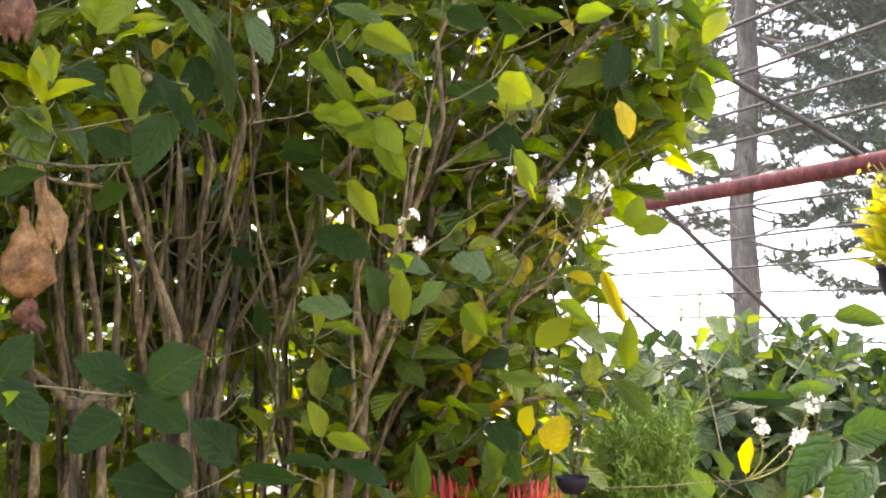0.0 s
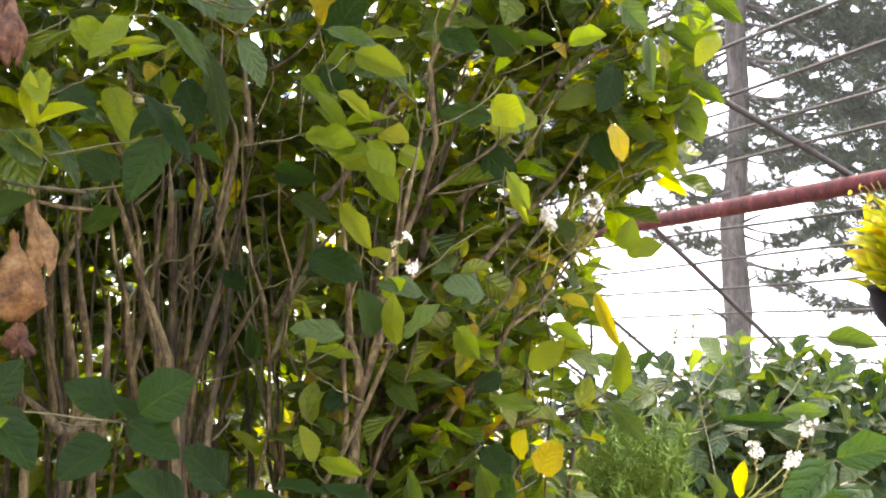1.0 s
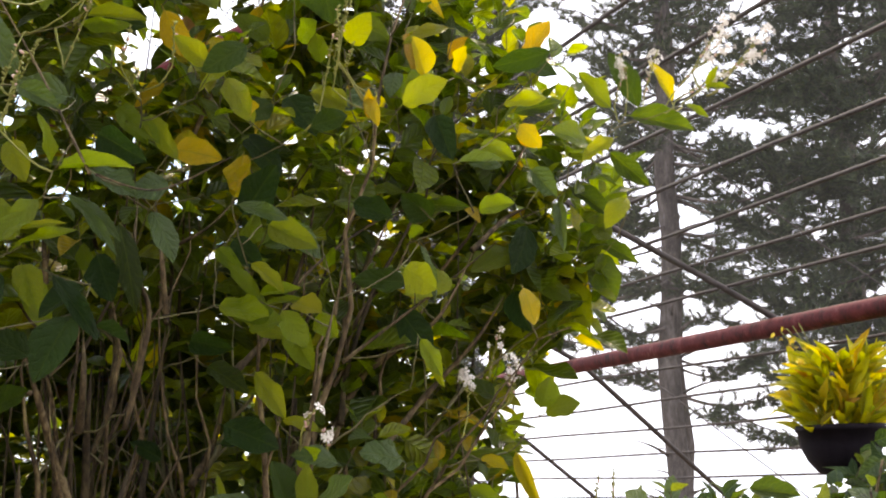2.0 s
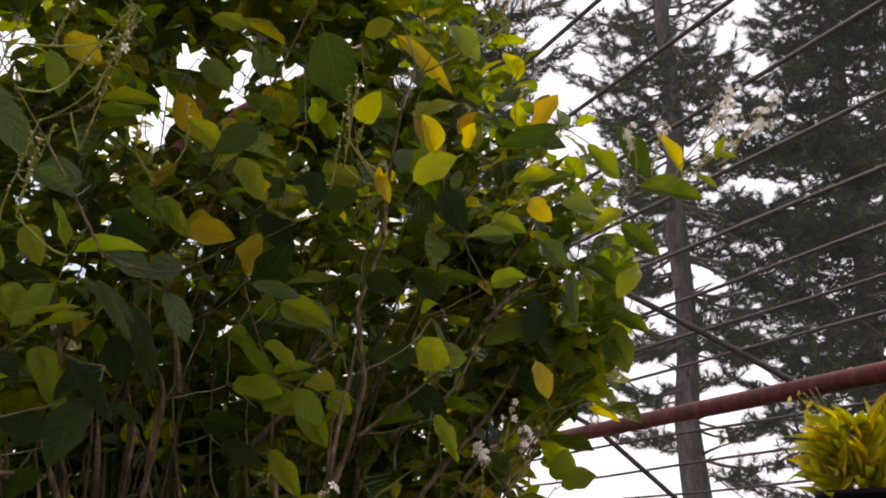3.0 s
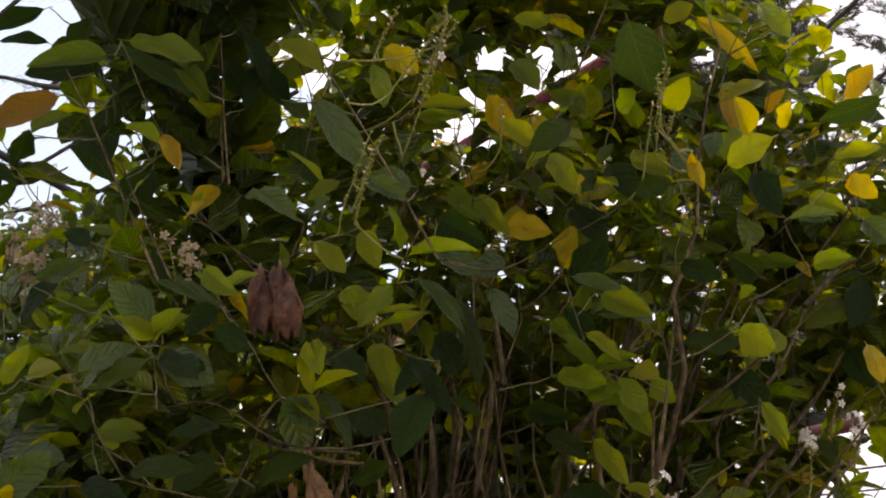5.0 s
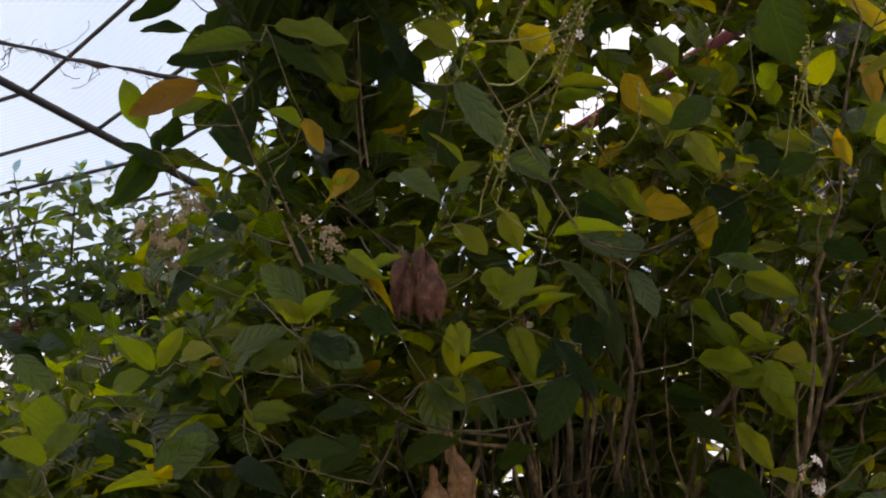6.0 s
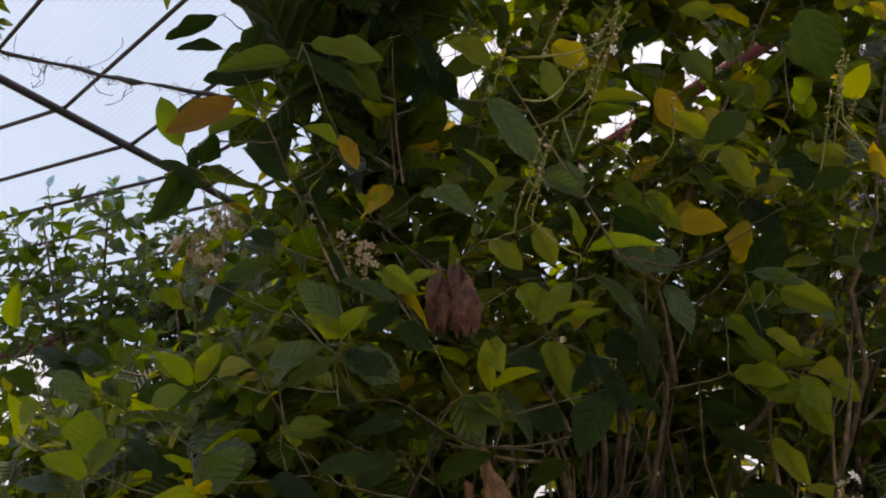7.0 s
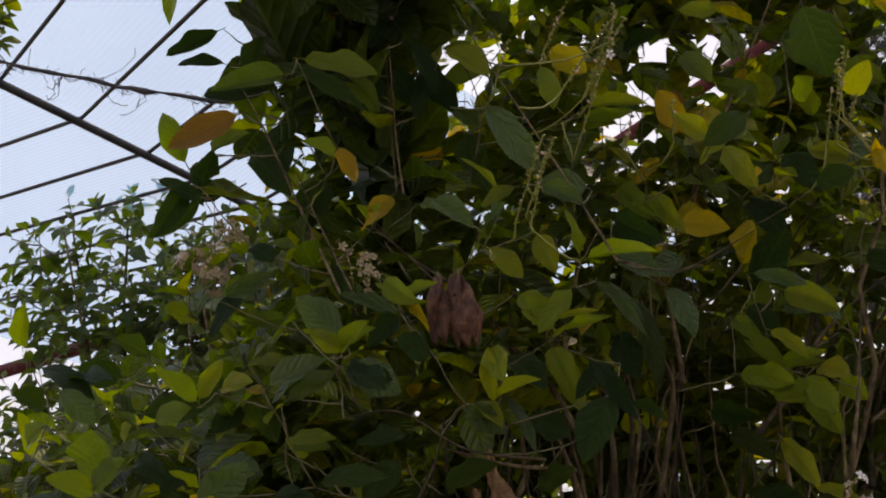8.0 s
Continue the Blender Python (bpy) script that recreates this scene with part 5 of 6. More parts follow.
bough(0.0067, (-0.267, 1.921, 1.443), (-0.236, 1.972, 1.522), (-0.216, 1.957, 1.617))
bough(0.0046, (-0.150, 1.870, 1.369), (-0.134, 1.910, 1.294), (-0.130, 1.919, 1.219))
bough(0.0049, (0.083, 1.977, 1.252), (0.193, 2.028, 1.268), (0.239, 1.994, 1.280), (0.295, 1.978, 1.319))
bough(0.0041, (-0.281, 1.749, 1.702), (-0.288, 1.725, 1.804), (-0.308, 1.777, 1.887))
bough(0.0039, (-0.265, 1.786, 1.964), (-0.211, 1.784, 2.088), (-0.150, 1.830, 2.235), (-0.058, 1.785, 2.404))
bough(0.0027, (-0.270, 1.749, 1.808), (-0.210, 1.725, 1.837), (-0.154, 1.777, 1.920))
bough(0.0028, (-0.102, 1.786, 1.719), (-0.066, 1.784, 1.771), (0.026, 1.830, 1.852), (0.109, 1.785, 1.877))
bough(0.0029, (-0.016, 1.826, 1.631), (0.078, 1.847, 1.703), (0.176, 1.877, 1.779), (0.240, 1.825, 1.825))
bough(0.0016, (-0.286, 1.277, 1.797), (-0.364, 1.328, 1.942), (-0.431, 1.294, 2.068), (-0.481, 1.277, 2.169))
bough(0.0018, (-0.492, 1.338, 1.757), (-0.588, 1.380, 1.855), (-0.633, 1.332, 1.900))
bough(0.0016, (-0.633, 1.277, 1.796), (-0.702, 1.328, 1.903), (-0.720, 1.294, 1.972))
bough(0.0015, (-0.582, 1.338, 1.937), (-0.607, 1.380, 2.034), (-0.596, 1.332, 2.155))
bough(0.0014, (-0.279, 1.277, 1.796), (-0.218, 1.328, 1.790), (-0.128, 1.294, 1.820))
bough(0.0020, (-0.649, 1.277, 1.793), (-0.739, 1.328, 1.947), (-0.768, 1.294, 2.038), (-0.796, 1.277, 2.102))
bough(0.0015, (-0.523, 1.338, 1.810), (-0.600, 1.380, 1.866), (-0.623, 1.332, 1.903))
bough(0.0015, (-0.616, 1.401, 1.963), (-0.633, 1.425, 2.076), (-0.618, 1.373, 2.168))
bough(0.0016, (-0.388, 1.277, 1.568), (-0.501, 1.328, 1.589), (-0.578, 1.294, 1.638), (-0.647, 1.277, 1.633))
bough(0.0017, (-0.533, 1.338, 1.634), (-0.562, 1.380, 1.581), (-0.577, 1.332, 1.520))
bough(0.0015, (-0.735, 1.401, 1.768), (-0.862, 1.425, 1.765))
bough(0.0013, (-0.535, 1.464, 1.956), (-0.507, 1.466, 2.092), (-0.543, 1.420, 2.203))
bough(0.0039, (-0.304, 1.629, 1.855), (-0.295, 1.579, 1.744), (-0.277, 1.593, 1.672), (-0.314, 1.629, 1.523))
bough(0.0058, (-0.396, 1.712, 1.666), (-0.383, 1.670, 1.593), (-0.399, 1.718, 1.527))
bough(0.0040, (-0.021, 1.673, 1.708), (-0.039, 1.622, 1.609), (-0.061, 1.656, 1.518))
bough(0.0027, (-0.739, 1.579, 2.116), (-0.773, 1.540, 2.203), (-0.800, 1.531, 2.303))

ALL_STEMS = np.concatenate(stem_lines)
# crown: leaf sprays fill these rounded masses (centre, half sizes, number, leaf length)
MASSES = [
    ((-0.50, 1.82, 2.05), (0.50, 0.30, 0.32), 117, 0.091),
    ((-0.08, 2.06, 2.08), (0.36, 0.28, 0.42), 72, 0.096),
    ((0.22, 2.22, 1.87), (0.24, 0.20, 0.30), 51, 0.105),
    ((0.03, 2.12, 2.44), (0.36, 0.18, 0.25), 46, 0.098),
    ((0.39, 2.06, 1.97), (0.10, 0.12, 0.26), 14, 0.092),
    ((0.26, 2.14, 2.20), (0.18, 0.16, 0.24), 28, 0.105),
    ((0.18, 2.24, 1.52), (0.15, 0.18, 0.20), 22, 0.096),
    ((-0.02, 2.02, 1.50), (0.24, 0.22, 0.26), 45, 0.091),
    ((0.04, 1.96, 1.48), (0.30, 0.15, 0.36), 20, 0.092),
    ((0.04, 2.14, 1.12), (0.26, 0.22, 0.18), 41, 0.094),
    ((-0.22, 2.09, 1.72), (0.26, 0.28, 0.24), 30, 0.091),
    ((-0.78, 1.55, 1.75), (0.26, 0.28, 0.27), 73, 0.088),
    ((-0.86, 1.75, 2.20), (0.16, 0.20, 0.45), 40, 0.105),
    ((-1.00, 1.52, 1.50), (0.35, 0.25, 0.27), 100, 0.089),
    ((-0.10, 1.92, 1.00), (0.30, 0.18, 0.13), 37, 0.094),
    ((-0.20, 1.99, 1.28), (0.12, 0.20, 0.22), 23, 0.091),
    ((-0.40, 1.60, 0.98), (0.35, 0.18, 0.10), 40, 0.088),
]
# the crown's top, its unseen overhang added for shade, and the bush's depth
TOP_AND_SHADE = [((-0.20, 1.95, 2.56), (0.42, 0.25, 0.13), 48, 0.088), ((-0.62, 1.95, 2.38), (0.30, 0.20, 0.16), 55, 0.082), ((-0.22, 2.12, 2.42), (0.26, 0.20, 0.14), 34, 0.082), ((-0.40, 1.95, 2.62), (0.55, 0.35, 0.26), 75, 0.088), ((-0.72, 1.32, 2.62), (0.50, 0.50, 0.26), 260, 0.088)]
BACK = [((-0.20, 2.46, 2.22), (0.30, 0.14, 0.24), 60, 0.09), ((-0.30, 2.62, 1.86), (0.55, 0.16, 0.34), 135, 0.095), ((0.02, 2.58, 1.50), (0.24, 0.16, 0.36), 60, 0.09), ((-0.42, 2.62, 1.62), (0.17, 0.18, 0.30), 55, 0.095), ((-0.76, 2.60, 1.80), (0.34, 0.22, 0.40), 180, 0.095), ((-0.80, 2.60, 1.40), (0.50, 0.20, 0.45), 80, 0.10), ((-0.50, 2.75, 0.90), (0.80, 0.28, 0.75), 80, 0.095), ((-0.75, 2.5, 2.45), (0.35, 0.25, 0.33), 62, 0.095), ((-0.55, 2.55, 2.20), (0.45, 0.25, 0.35), 50, 0.09), ((-1.15, 2.3, 1.2), (0.35, 0.35, 0.95), 120, 0.08), ((-1.35, 2.75, 1.35), (0.50, 0.35, 0.85), 210, 0.095)]


def bare(p):
    """The stretches in which the stems stand leafless, or nearly so on the open side."""
    if -0.66 < p.x < -0.26 and 0.95 < p.z < 1.72 and p.y < 2.05:
        return True
    if -0.34 < p.x < 0.34 and 1.42 < p.z < 1.98 and p.y < 2.02:
        return rs.random() < 0.72
    return False


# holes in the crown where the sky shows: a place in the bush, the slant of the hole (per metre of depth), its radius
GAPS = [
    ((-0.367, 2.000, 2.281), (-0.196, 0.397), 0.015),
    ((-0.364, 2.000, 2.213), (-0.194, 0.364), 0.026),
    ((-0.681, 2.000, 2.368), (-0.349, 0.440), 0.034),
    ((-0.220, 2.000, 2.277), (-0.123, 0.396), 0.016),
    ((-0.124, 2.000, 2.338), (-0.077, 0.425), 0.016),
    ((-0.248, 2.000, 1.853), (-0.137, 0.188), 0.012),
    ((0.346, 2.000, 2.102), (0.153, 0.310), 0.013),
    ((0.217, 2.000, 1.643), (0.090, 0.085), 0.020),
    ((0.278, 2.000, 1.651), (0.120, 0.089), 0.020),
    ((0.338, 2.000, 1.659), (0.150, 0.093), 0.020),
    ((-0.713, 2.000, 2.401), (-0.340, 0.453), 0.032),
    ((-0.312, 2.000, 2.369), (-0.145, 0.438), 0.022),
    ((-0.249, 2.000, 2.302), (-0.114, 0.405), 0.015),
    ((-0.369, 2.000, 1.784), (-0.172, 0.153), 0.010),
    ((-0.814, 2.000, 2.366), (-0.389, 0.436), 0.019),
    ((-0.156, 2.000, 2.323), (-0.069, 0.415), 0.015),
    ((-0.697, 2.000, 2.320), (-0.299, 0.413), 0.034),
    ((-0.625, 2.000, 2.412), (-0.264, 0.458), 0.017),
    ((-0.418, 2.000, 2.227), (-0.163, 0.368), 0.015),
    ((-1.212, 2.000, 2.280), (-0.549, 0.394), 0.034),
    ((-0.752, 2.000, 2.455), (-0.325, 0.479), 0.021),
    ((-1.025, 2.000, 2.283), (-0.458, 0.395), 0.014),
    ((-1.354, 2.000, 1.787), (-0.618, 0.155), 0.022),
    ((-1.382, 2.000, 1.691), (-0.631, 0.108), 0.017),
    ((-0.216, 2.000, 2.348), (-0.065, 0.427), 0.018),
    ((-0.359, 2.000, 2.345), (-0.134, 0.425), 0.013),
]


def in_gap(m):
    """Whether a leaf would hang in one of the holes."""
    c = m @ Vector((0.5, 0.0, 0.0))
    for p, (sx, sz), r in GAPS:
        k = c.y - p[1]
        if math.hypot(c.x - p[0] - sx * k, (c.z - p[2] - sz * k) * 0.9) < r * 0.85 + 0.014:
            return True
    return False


fol = Foliage()


class Reach:
    """Places on wood already grown; a new twig starts from the nearest of them, below its tip."""

    def __init__(self, pts):
        self.pts, self.n = np.zeros((60000, 3)), 0
        self.grow(pts)

    def grow(self, pts):
        self.pts[self.n:self.n + len(pts)] = pts
        self.n += len(pts)

    def nearest(self, p):
        d = self.pts[:self.n] - np.array(p)
        cost = (d ** 2).sum(1) * (1 + 3.0 * (d[:, 2] > -0.02))
        i = int(np.argmin(cost))
        return self.pts[i].copy(), float(cost[i])


def grow_twigs(reach, tips, into, thick):
    """Twigs to all tips, nearest first, each branching off the wood that is there by then. Gives the way each tip grows."""
    order = sorted(range(len(tips)), key=lambda i: reach.nearest(tips[i])[1])
    ways, tubes = {}, []
    for i in order:
        tip = np.array(tips[i], float)
        near, _ = reach.nearest(tip)
        gap = np.linalg.norm(tip - near)
        P = bend(near, tip, -0.03 * gap, 0.016 * gap + 0.0008, 7, i)
        reach.grow(P[2:])
        w = P[-1] - P[-3]
        ways[i] = Vector(w / (np.linalg.norm(w) + 1e-9))
        tubes.append(tube(np.array([into @ Vector(x) for x in P]), [thick * (0.7 + min(gap, 0.4)), thick * 0.7, thick * 0.45], 4, 0.2, i))
    return ways, tubes


tips, info = [], []
MASSES = [(c, r, int(n * (1.5 if c[2] > 2.0 else 1.95)), L * 0.80) for c, r, n, L in MASSES]
for (c, r, n, L) in MASSES + TOP_AND_SHADE + BACK:
    c, r = Vector(c), Vector(r)
    for k in range(n):
        while True:
            q = Vector((rs.random() * 2 - 1, rs.random() * 2 - 1, rs.random() * 2 - 1))
            tip = c + Vector((q.x * r.x, q.y * r.y, q.z * r.z))
            if q.length < 1 and (q.length > 0.35 or rs.random() < 0.4) and not bare(tip):
                break
        tips.append(tip)
        info.append((q, L))
leaf_ends = [base - way * 0.01 + Vector((0, 0, -0.003)) for base, way in lone_bases]
reach = Reach(ALL_STEMS)
ways, twigs = grow_twigs(reach, tips + leaf_ends, INTO, 0.0015)
for i, (q, L) in enumerate(info):
    way = ways[i] * 0.45 + Vector((q.x * 0.4, q.y * 0.4 - 0.15, 0.45 + 0.2 * rs.normal()))
    spray(fol, tips[i], way, int(rs.integers(2, 5)), L * (0.80 + 0.40 * rs.random()), rs, facing=0.35)
# broad leaves hang in the crown's near corner, shade put into their dark colour
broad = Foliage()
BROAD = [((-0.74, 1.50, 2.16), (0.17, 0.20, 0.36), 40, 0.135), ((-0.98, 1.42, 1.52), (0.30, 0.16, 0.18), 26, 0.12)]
btips, bq = [], []
for c, r, n, L in BROAD:
    for k in range(n):
        q = Vector((rs.normal(), rs.normal(), rs.normal())).normalized() * rs.random() ** 0.4
        btips.append(Vector((c[0] + q.x * r[0], c[1] + q.y * r[1], c[2] + q.z * r[2])))
        bq.append((q, L))
bways, btwigs = grow_twigs(reach, btips, INTO, 0.0026)
for i, (q, L) in enumerate(bq):
    way = bways[i] * 0.5 + Vector((q.x * 0.5, q.y * 0.3 - 0.15, 0.15 + 0.35 * rs.normal()))
    spray(broad, btips[i], way, int(rs.integers(1, 4)), L * (0.85 + 0.3 * rs.random()), rs, facing=0.15)
broad.mass("broad_foliage", M_DARKENED_J, shrub, [x for x in broad.leaves if not in_gap(x[0])], FINE, label="broad leaves with the crown's shade put into their dark colour")
twigs += btwigs
V, F = joined(twigs)
put("twig_work", mesh_from("twig_work", V, F, M_TWIG), shrub, kind="stuff", label="thin greenish twigs")
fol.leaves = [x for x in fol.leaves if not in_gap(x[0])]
front = sorted((x for x in fol.leaves if x[0].translation.y < 1.5), key=lambda x: x[0].translation.y)[:12]
chosen = {i for _, i in front}
for m, i in front:
    put("leaf", GREEN[i % 5], shrub, INTO @ m)
fol.mass("foliage", M_LEAF_J, shrub, [x for x in fol.leaves if x[1] not in chosen], label="glossy green foliage with yellowing leaves")



# ---- dead leaves hanging in the shrub ----
def dead_leaf(top, low, width, seed, mat, label, neck=1.4):
    """A curled, crumpled dead leaf hung by its stalk."""
    rs4 = np.random.default_rng(seed)
    top, low = Vector(top), Vector(low)
    n, k, V, UV = 22, 17, [], []
    L = (low - top).length
    ph = rs4.random(4) * 6
    for i in range(n):
        u = i / (n - 1)
        w = width * 0.55 * (math.sin(math.pi * (0.04 + 0.83 * u) ** neck) ** 0.75 + 0.03)
        for j in range(k):
            s = j / (k - 1) * 2 - 1
            ang = s * 1.35
            crease = abs(math.sin(4.5 * u + 3.2 * s + ph[3])) + 0.6 * abs(math.sin(9.5 * u - 6.0 * s + ph[0])) + 0.3 * abs(math.sin(17 * u + 15 * s))
            x = math.sin(ang) * w * (0.62 + 0.22 * crease) + 0.20 * w * math.sin(6 * u + 3 * s + ph[0])
            y = -math.cos(ang) * w * (0.45 + 0.30 * crease) + 0.25 * w * math.sin(7 * u + ph[1] + 3 * s)
            p = top.lerp(low, u) + Vector((x, y, 0.07 * L * math.sin(6 * s + ph[2] + 4 * u) + 0.06 * L * u * math.sin(14 * s + ph[1])))
            V.append(INTO @ p)
            UV.append((u, j / (k - 1)))
    F = [(i * k + j, i * k + j + 1, (i + 1) * k + j + 1, (i + 1) * k + j) for i in range(n - 1) for j in range(k - 1)]
    ob = put("dead_leaf", mesh_from("dead_leaf", V, F, mat, UV), shrub, label=label)
    mod = ob.modifiers.new("thick", "SOLIDIFY")
    mod.thickness = 0.0012
    stem([top + Vector((0, 0, 0.012)), top, top.lerp(low, 0.3)], [0.0016, 0.0012], 0.1, M_TWIG, "stalk", 5)
    return ob


dead_leaf((-0.509, 1.450, 1.588), (-0.485, 1.450, 1.493), 0.034, 3, M_DRY, "crumpled pale brown dead leaf")


def bag_leaf(top, low, width, seed, mat, label):
    """A dead leaf curled shut into a hollow bag with a narrow neck, dented and creased."""
    top, low = Vector(top), Vector(low)
    n, k, V = 22, 24, []
    L = (low - top).length
    rs4 = np.random.default_rng(seed)
    off = Vector(rs4.random(3) * 9)
    for i in range(n):
        u = i / (n - 1)
        w = width * 0.5 * (0.16 + 0.10 * u if u < 0.18 else 0.178 + 0.822 * math.sin(math.pi * min((u - 0.18) / 0.82, 1.0) ** 1.25 * 0.93) ** 0.8)
        for j in range(k):
            a = 2 * math.pi * j / k
            d = Vector((math.cos(a), math.sin(a) * 0.8, 0.0))
            p = top.lerp(low, u) + d * w
            dent = noise.noise(p * 34 + off) * 0.34 + abs(noise.noise(p * 70 + off)) * 0.22 - 0.08 * abs(math.sin(a * 2.5 + 3 * u))
            V.append(INTO @ (top.lerp(low, u) + d * w * (1 + dent) + Vector((0, 0, 0.03 * L * math.sin(3 * a + 5 * u)))))
    F = [(i * k + j, i * k + (j + 1) % k, (i + 1) * k + (j + 1) % k, (i + 1) * k + j) for i in range(n - 1) for j in range(k)] + [tuple((n - 1) * k + j for j in range(k))]
    return put("dead_leaf", mesh_from("dead_leaf", V, F, mat), shrub, label=label)


bag_leaf((-0.546, 1.500, 1.545), (-0.541, 1.500, 1.432), 0.072, 4, M_TAN, "swollen tan dead leaf curled like a bag")
dead_leaf((-0.538, 1.500, 1.426), (-0.532, 1.500, 1.386), 0.037, 5, M_RUSSET, "dark shrivelled dead leaf")
dead_leaf((-0.519, 1.290, 1.800), (-0.517, 1.290, 1.722), 0.032, 11, M_RUSSET, "russet dead leaf folded shut", 0.9)
dead_leaf((-0.493, 1.290, 1.802), (-0.480, 1.290, 1.718), 0.038, 12, M_RUSSET, "russet dead leaf hanging by its stalk", 1.0)
bough(0.0028, (-0.589, 1.450, 1.608), (-0.546, 1.450, 1.592), (-0.481, 1.450, 1.574), (-0.438, 1.450, 1.568), (-0.391, 1.450, 1.562))


# ---- flower spikes ----
def petal_flower(mat):
    """A small flower: five rounded petals on a short tube."""
    V, F = [], []
    for k in range(5):
        a = k * 2 * math.pi / 5
        x, y = Vector((math.cos(a), math.sin(a), 0)), Vector((-math.sin(a), math.cos(a), 0))
        n = len(V)
        V += [x * 0.12, x * 0.55 + y * 0.32 + Vector((0, 0, 0.1)), x * 1.0 + y * 0.2, x * 1.0 - y * 0.2, x * 0.55 - y * 0.32 + Vector((0, 0, 0.1))]
        F += [(n, n + 1, n + 2, n + 3, n + 4)]
    n = len(V)
    for z, r in ((0.0, 0.14), (-1.1, 0.07)):
        V += [Vector((r * math.cos(j * 1.257), r * math.sin(j * 1.257), z)) for j in range(5)]
    F += [(n + j, n + (j + 1) % 5, n + 5 + (j + 1) % 5, n + 5 + j) for j in range(5)]
    return mesh_from("flower", V, F, mat)


FLOWER, FADED = petal_flower(M_WHITE), petal_flower(M_FADED)
v, f = tube([(0, 0, 0), (0, 0, 0.3), (0, 0, 0.8), (0, 0, 1.0)], [0.12, 0.28, 0.22, 0.04], 6)
BUD, PINKBUD = mesh_from("bud", v, f, M_BUD), mesh_from("bud", v, f, M_PINK)


def flower_spike(base, tip, count, bloom=FLOWER, words="slender spike of small white flowers", wide=0.012):
    """An upright stalk set with buds; count open flowers near its end."""
    base, tip = Vector(base), Vector(tip)
    near, _ = reach.nearest(base)
    P = np.concatenate([bend(near, base, -0.01, 0.003, 5, count), bend(base, tip, 0.003, 0.001, 6, count)[1:]])
    spike = put("flower_spike", mesh_from("flower_spike", *tube(np.array([INTO @ Vector(p) for p in P]), [0.0018, 0.0012, 0.0007], 5, 0.2), M_BUD), shrub, label=words if count else "slender green spike of closed buds")
    L = (tip - base).length
    for k in range(int(10 + L * 160)):
        u = 0.15 + 0.85 * rs.random()
        d = Vector((rs.normal(), rs.normal(), 0.7 + 0.3 * rs.normal())).normalized()
        s = 0.0032 + 0.0042 * rs.random()
        m = Matrix.Translation(INTO @ base.lerp(tip, u)) @ d.to_track_quat("Z", "Y").to_matrix().to_4x4() @ Matrix.Diagonal((s, s, s, 1))
        put("bud", PINKBUD if rs.random() < (0.35 if count else 0.1) else BUD, spike, m)
    for k in range(int(count * 1.6)):
        u = 0.5 + 0.55 * rs.random()
        d = Vector((rs.normal(), rs.normal() - 0.6, 0.4 + 0.5 * rs.normal())).normalized()
        s = 0.0055 + 0.0025 * rs.random()
        m = Matrix.Translation(INTO @ (base.lerp(tip, u) + d * wide * (0.6 + 0.8 * rs.random()))) @ d.to_track_quat("Z", "Y").to_matrix().to_4x4() @ Matrix.Diagonal((s, s, s, 1))
        put("flower", bloom, spike, m)
    return spike


flower_spike((0.193, 1.960, 1.564), (0.192, 1.940, 1.620), 6)
flower_spike((0.266, 1.960, 1.579), (0.265, 1.940, 1.639), 6)
flower_spike((-0.035, 1.710, 1.489), (-0.040, 1.690, 1.519), 4)
flower_spike((0.605, 1.960, 1.216), (0.621, 1.940, 1.269), 8)
flower_spike((0.538, 1.960, 1.178), (0.527, 1.940, 1.232), 5)
flower_spike((0.581, 1.960, 1.164), (0.597, 1.940, 1.210), 6)
flower_spike((0.408, 2.010, 1.376), (0.420, 1.990, 1.450), 0)
flower_spike((0.443, 2.010, 1.376), (0.444, 1.990, 1.454), 0)
flower_spike((0.528, 1.960, 2.106), (0.556, 1.940, 2.199), 6)
flower_spike((0.581, 1.960, 2.116), (0.681, 1.940, 2.222), 8)
flower_spike((0.601, 1.960, 2.104), (0.755, 1.940, 2.195), 5)
flower_spike((0.475, 1.960, 2.097), (0.494, 1.940, 2.164), 4)
flower_spike((0.267, 1.860, 2.358), (0.242, 1.840, 2.404), 6)
flower_spike((0.303, 1.860, 2.368), (0.288, 1.840, 2.419), 4)
flower_spike((0.231, 2.010, 1.600), (0.256, 1.990, 1.700), 3)
flower_spike((0.275, 2.010, 1.579), (0.282, 1.990, 1.631), 5)
flower_spike((0.210, 2.010, 1.581), (0.195, 1.990, 1.609), 4)
OLD = (FADED, "crowded spike of faded cream and brown flowers", 0.022)
flower_spike((-0.957, 1.410, 1.835), (-0.939, 1.390, 1.905), 22, *OLD)
flower_spike((-0.925, 1.420, 1.820), (-0.905, 1.400, 1.880), 18, *OLD)
flower_spike((-0.890, 1.410, 1.870), (-0.875, 1.390, 1.935), 14, *OLD)
flower_spike((-0.651, 1.360, 1.790), (-0.633, 1.340, 1.850), 9, *OLD)
flower_spike((-0.668, 1.370, 1.800), (-0.672, 1.350, 1.870), 6, *OLD)
flower_spike((-0.321, 1.410, 2.096), (-0.274, 1.390, 2.160), 0)
flower_spike((-0.338, 1.410, 2.065), (-0.291, 1.390, 2.129), 1)
flower_spike((-0.237, 1.510, 2.013), (-0.232, 1.490, 2.069), 0)
flower_spike((-0.008, 1.510, 2.017), (-0.009, 1.490, 2.090), 0)
flower_spike((-0.400, 1.310, 1.860), (-0.378, 1.290, 1.919), 0)
flower_spike((-0.064, 1.560, 1.509), (-0.047, 1.540, 1.536), 2)
flower_spike((-0.479, 1.460, 2.130), (-0.451, 1.440, 2.180), 0)
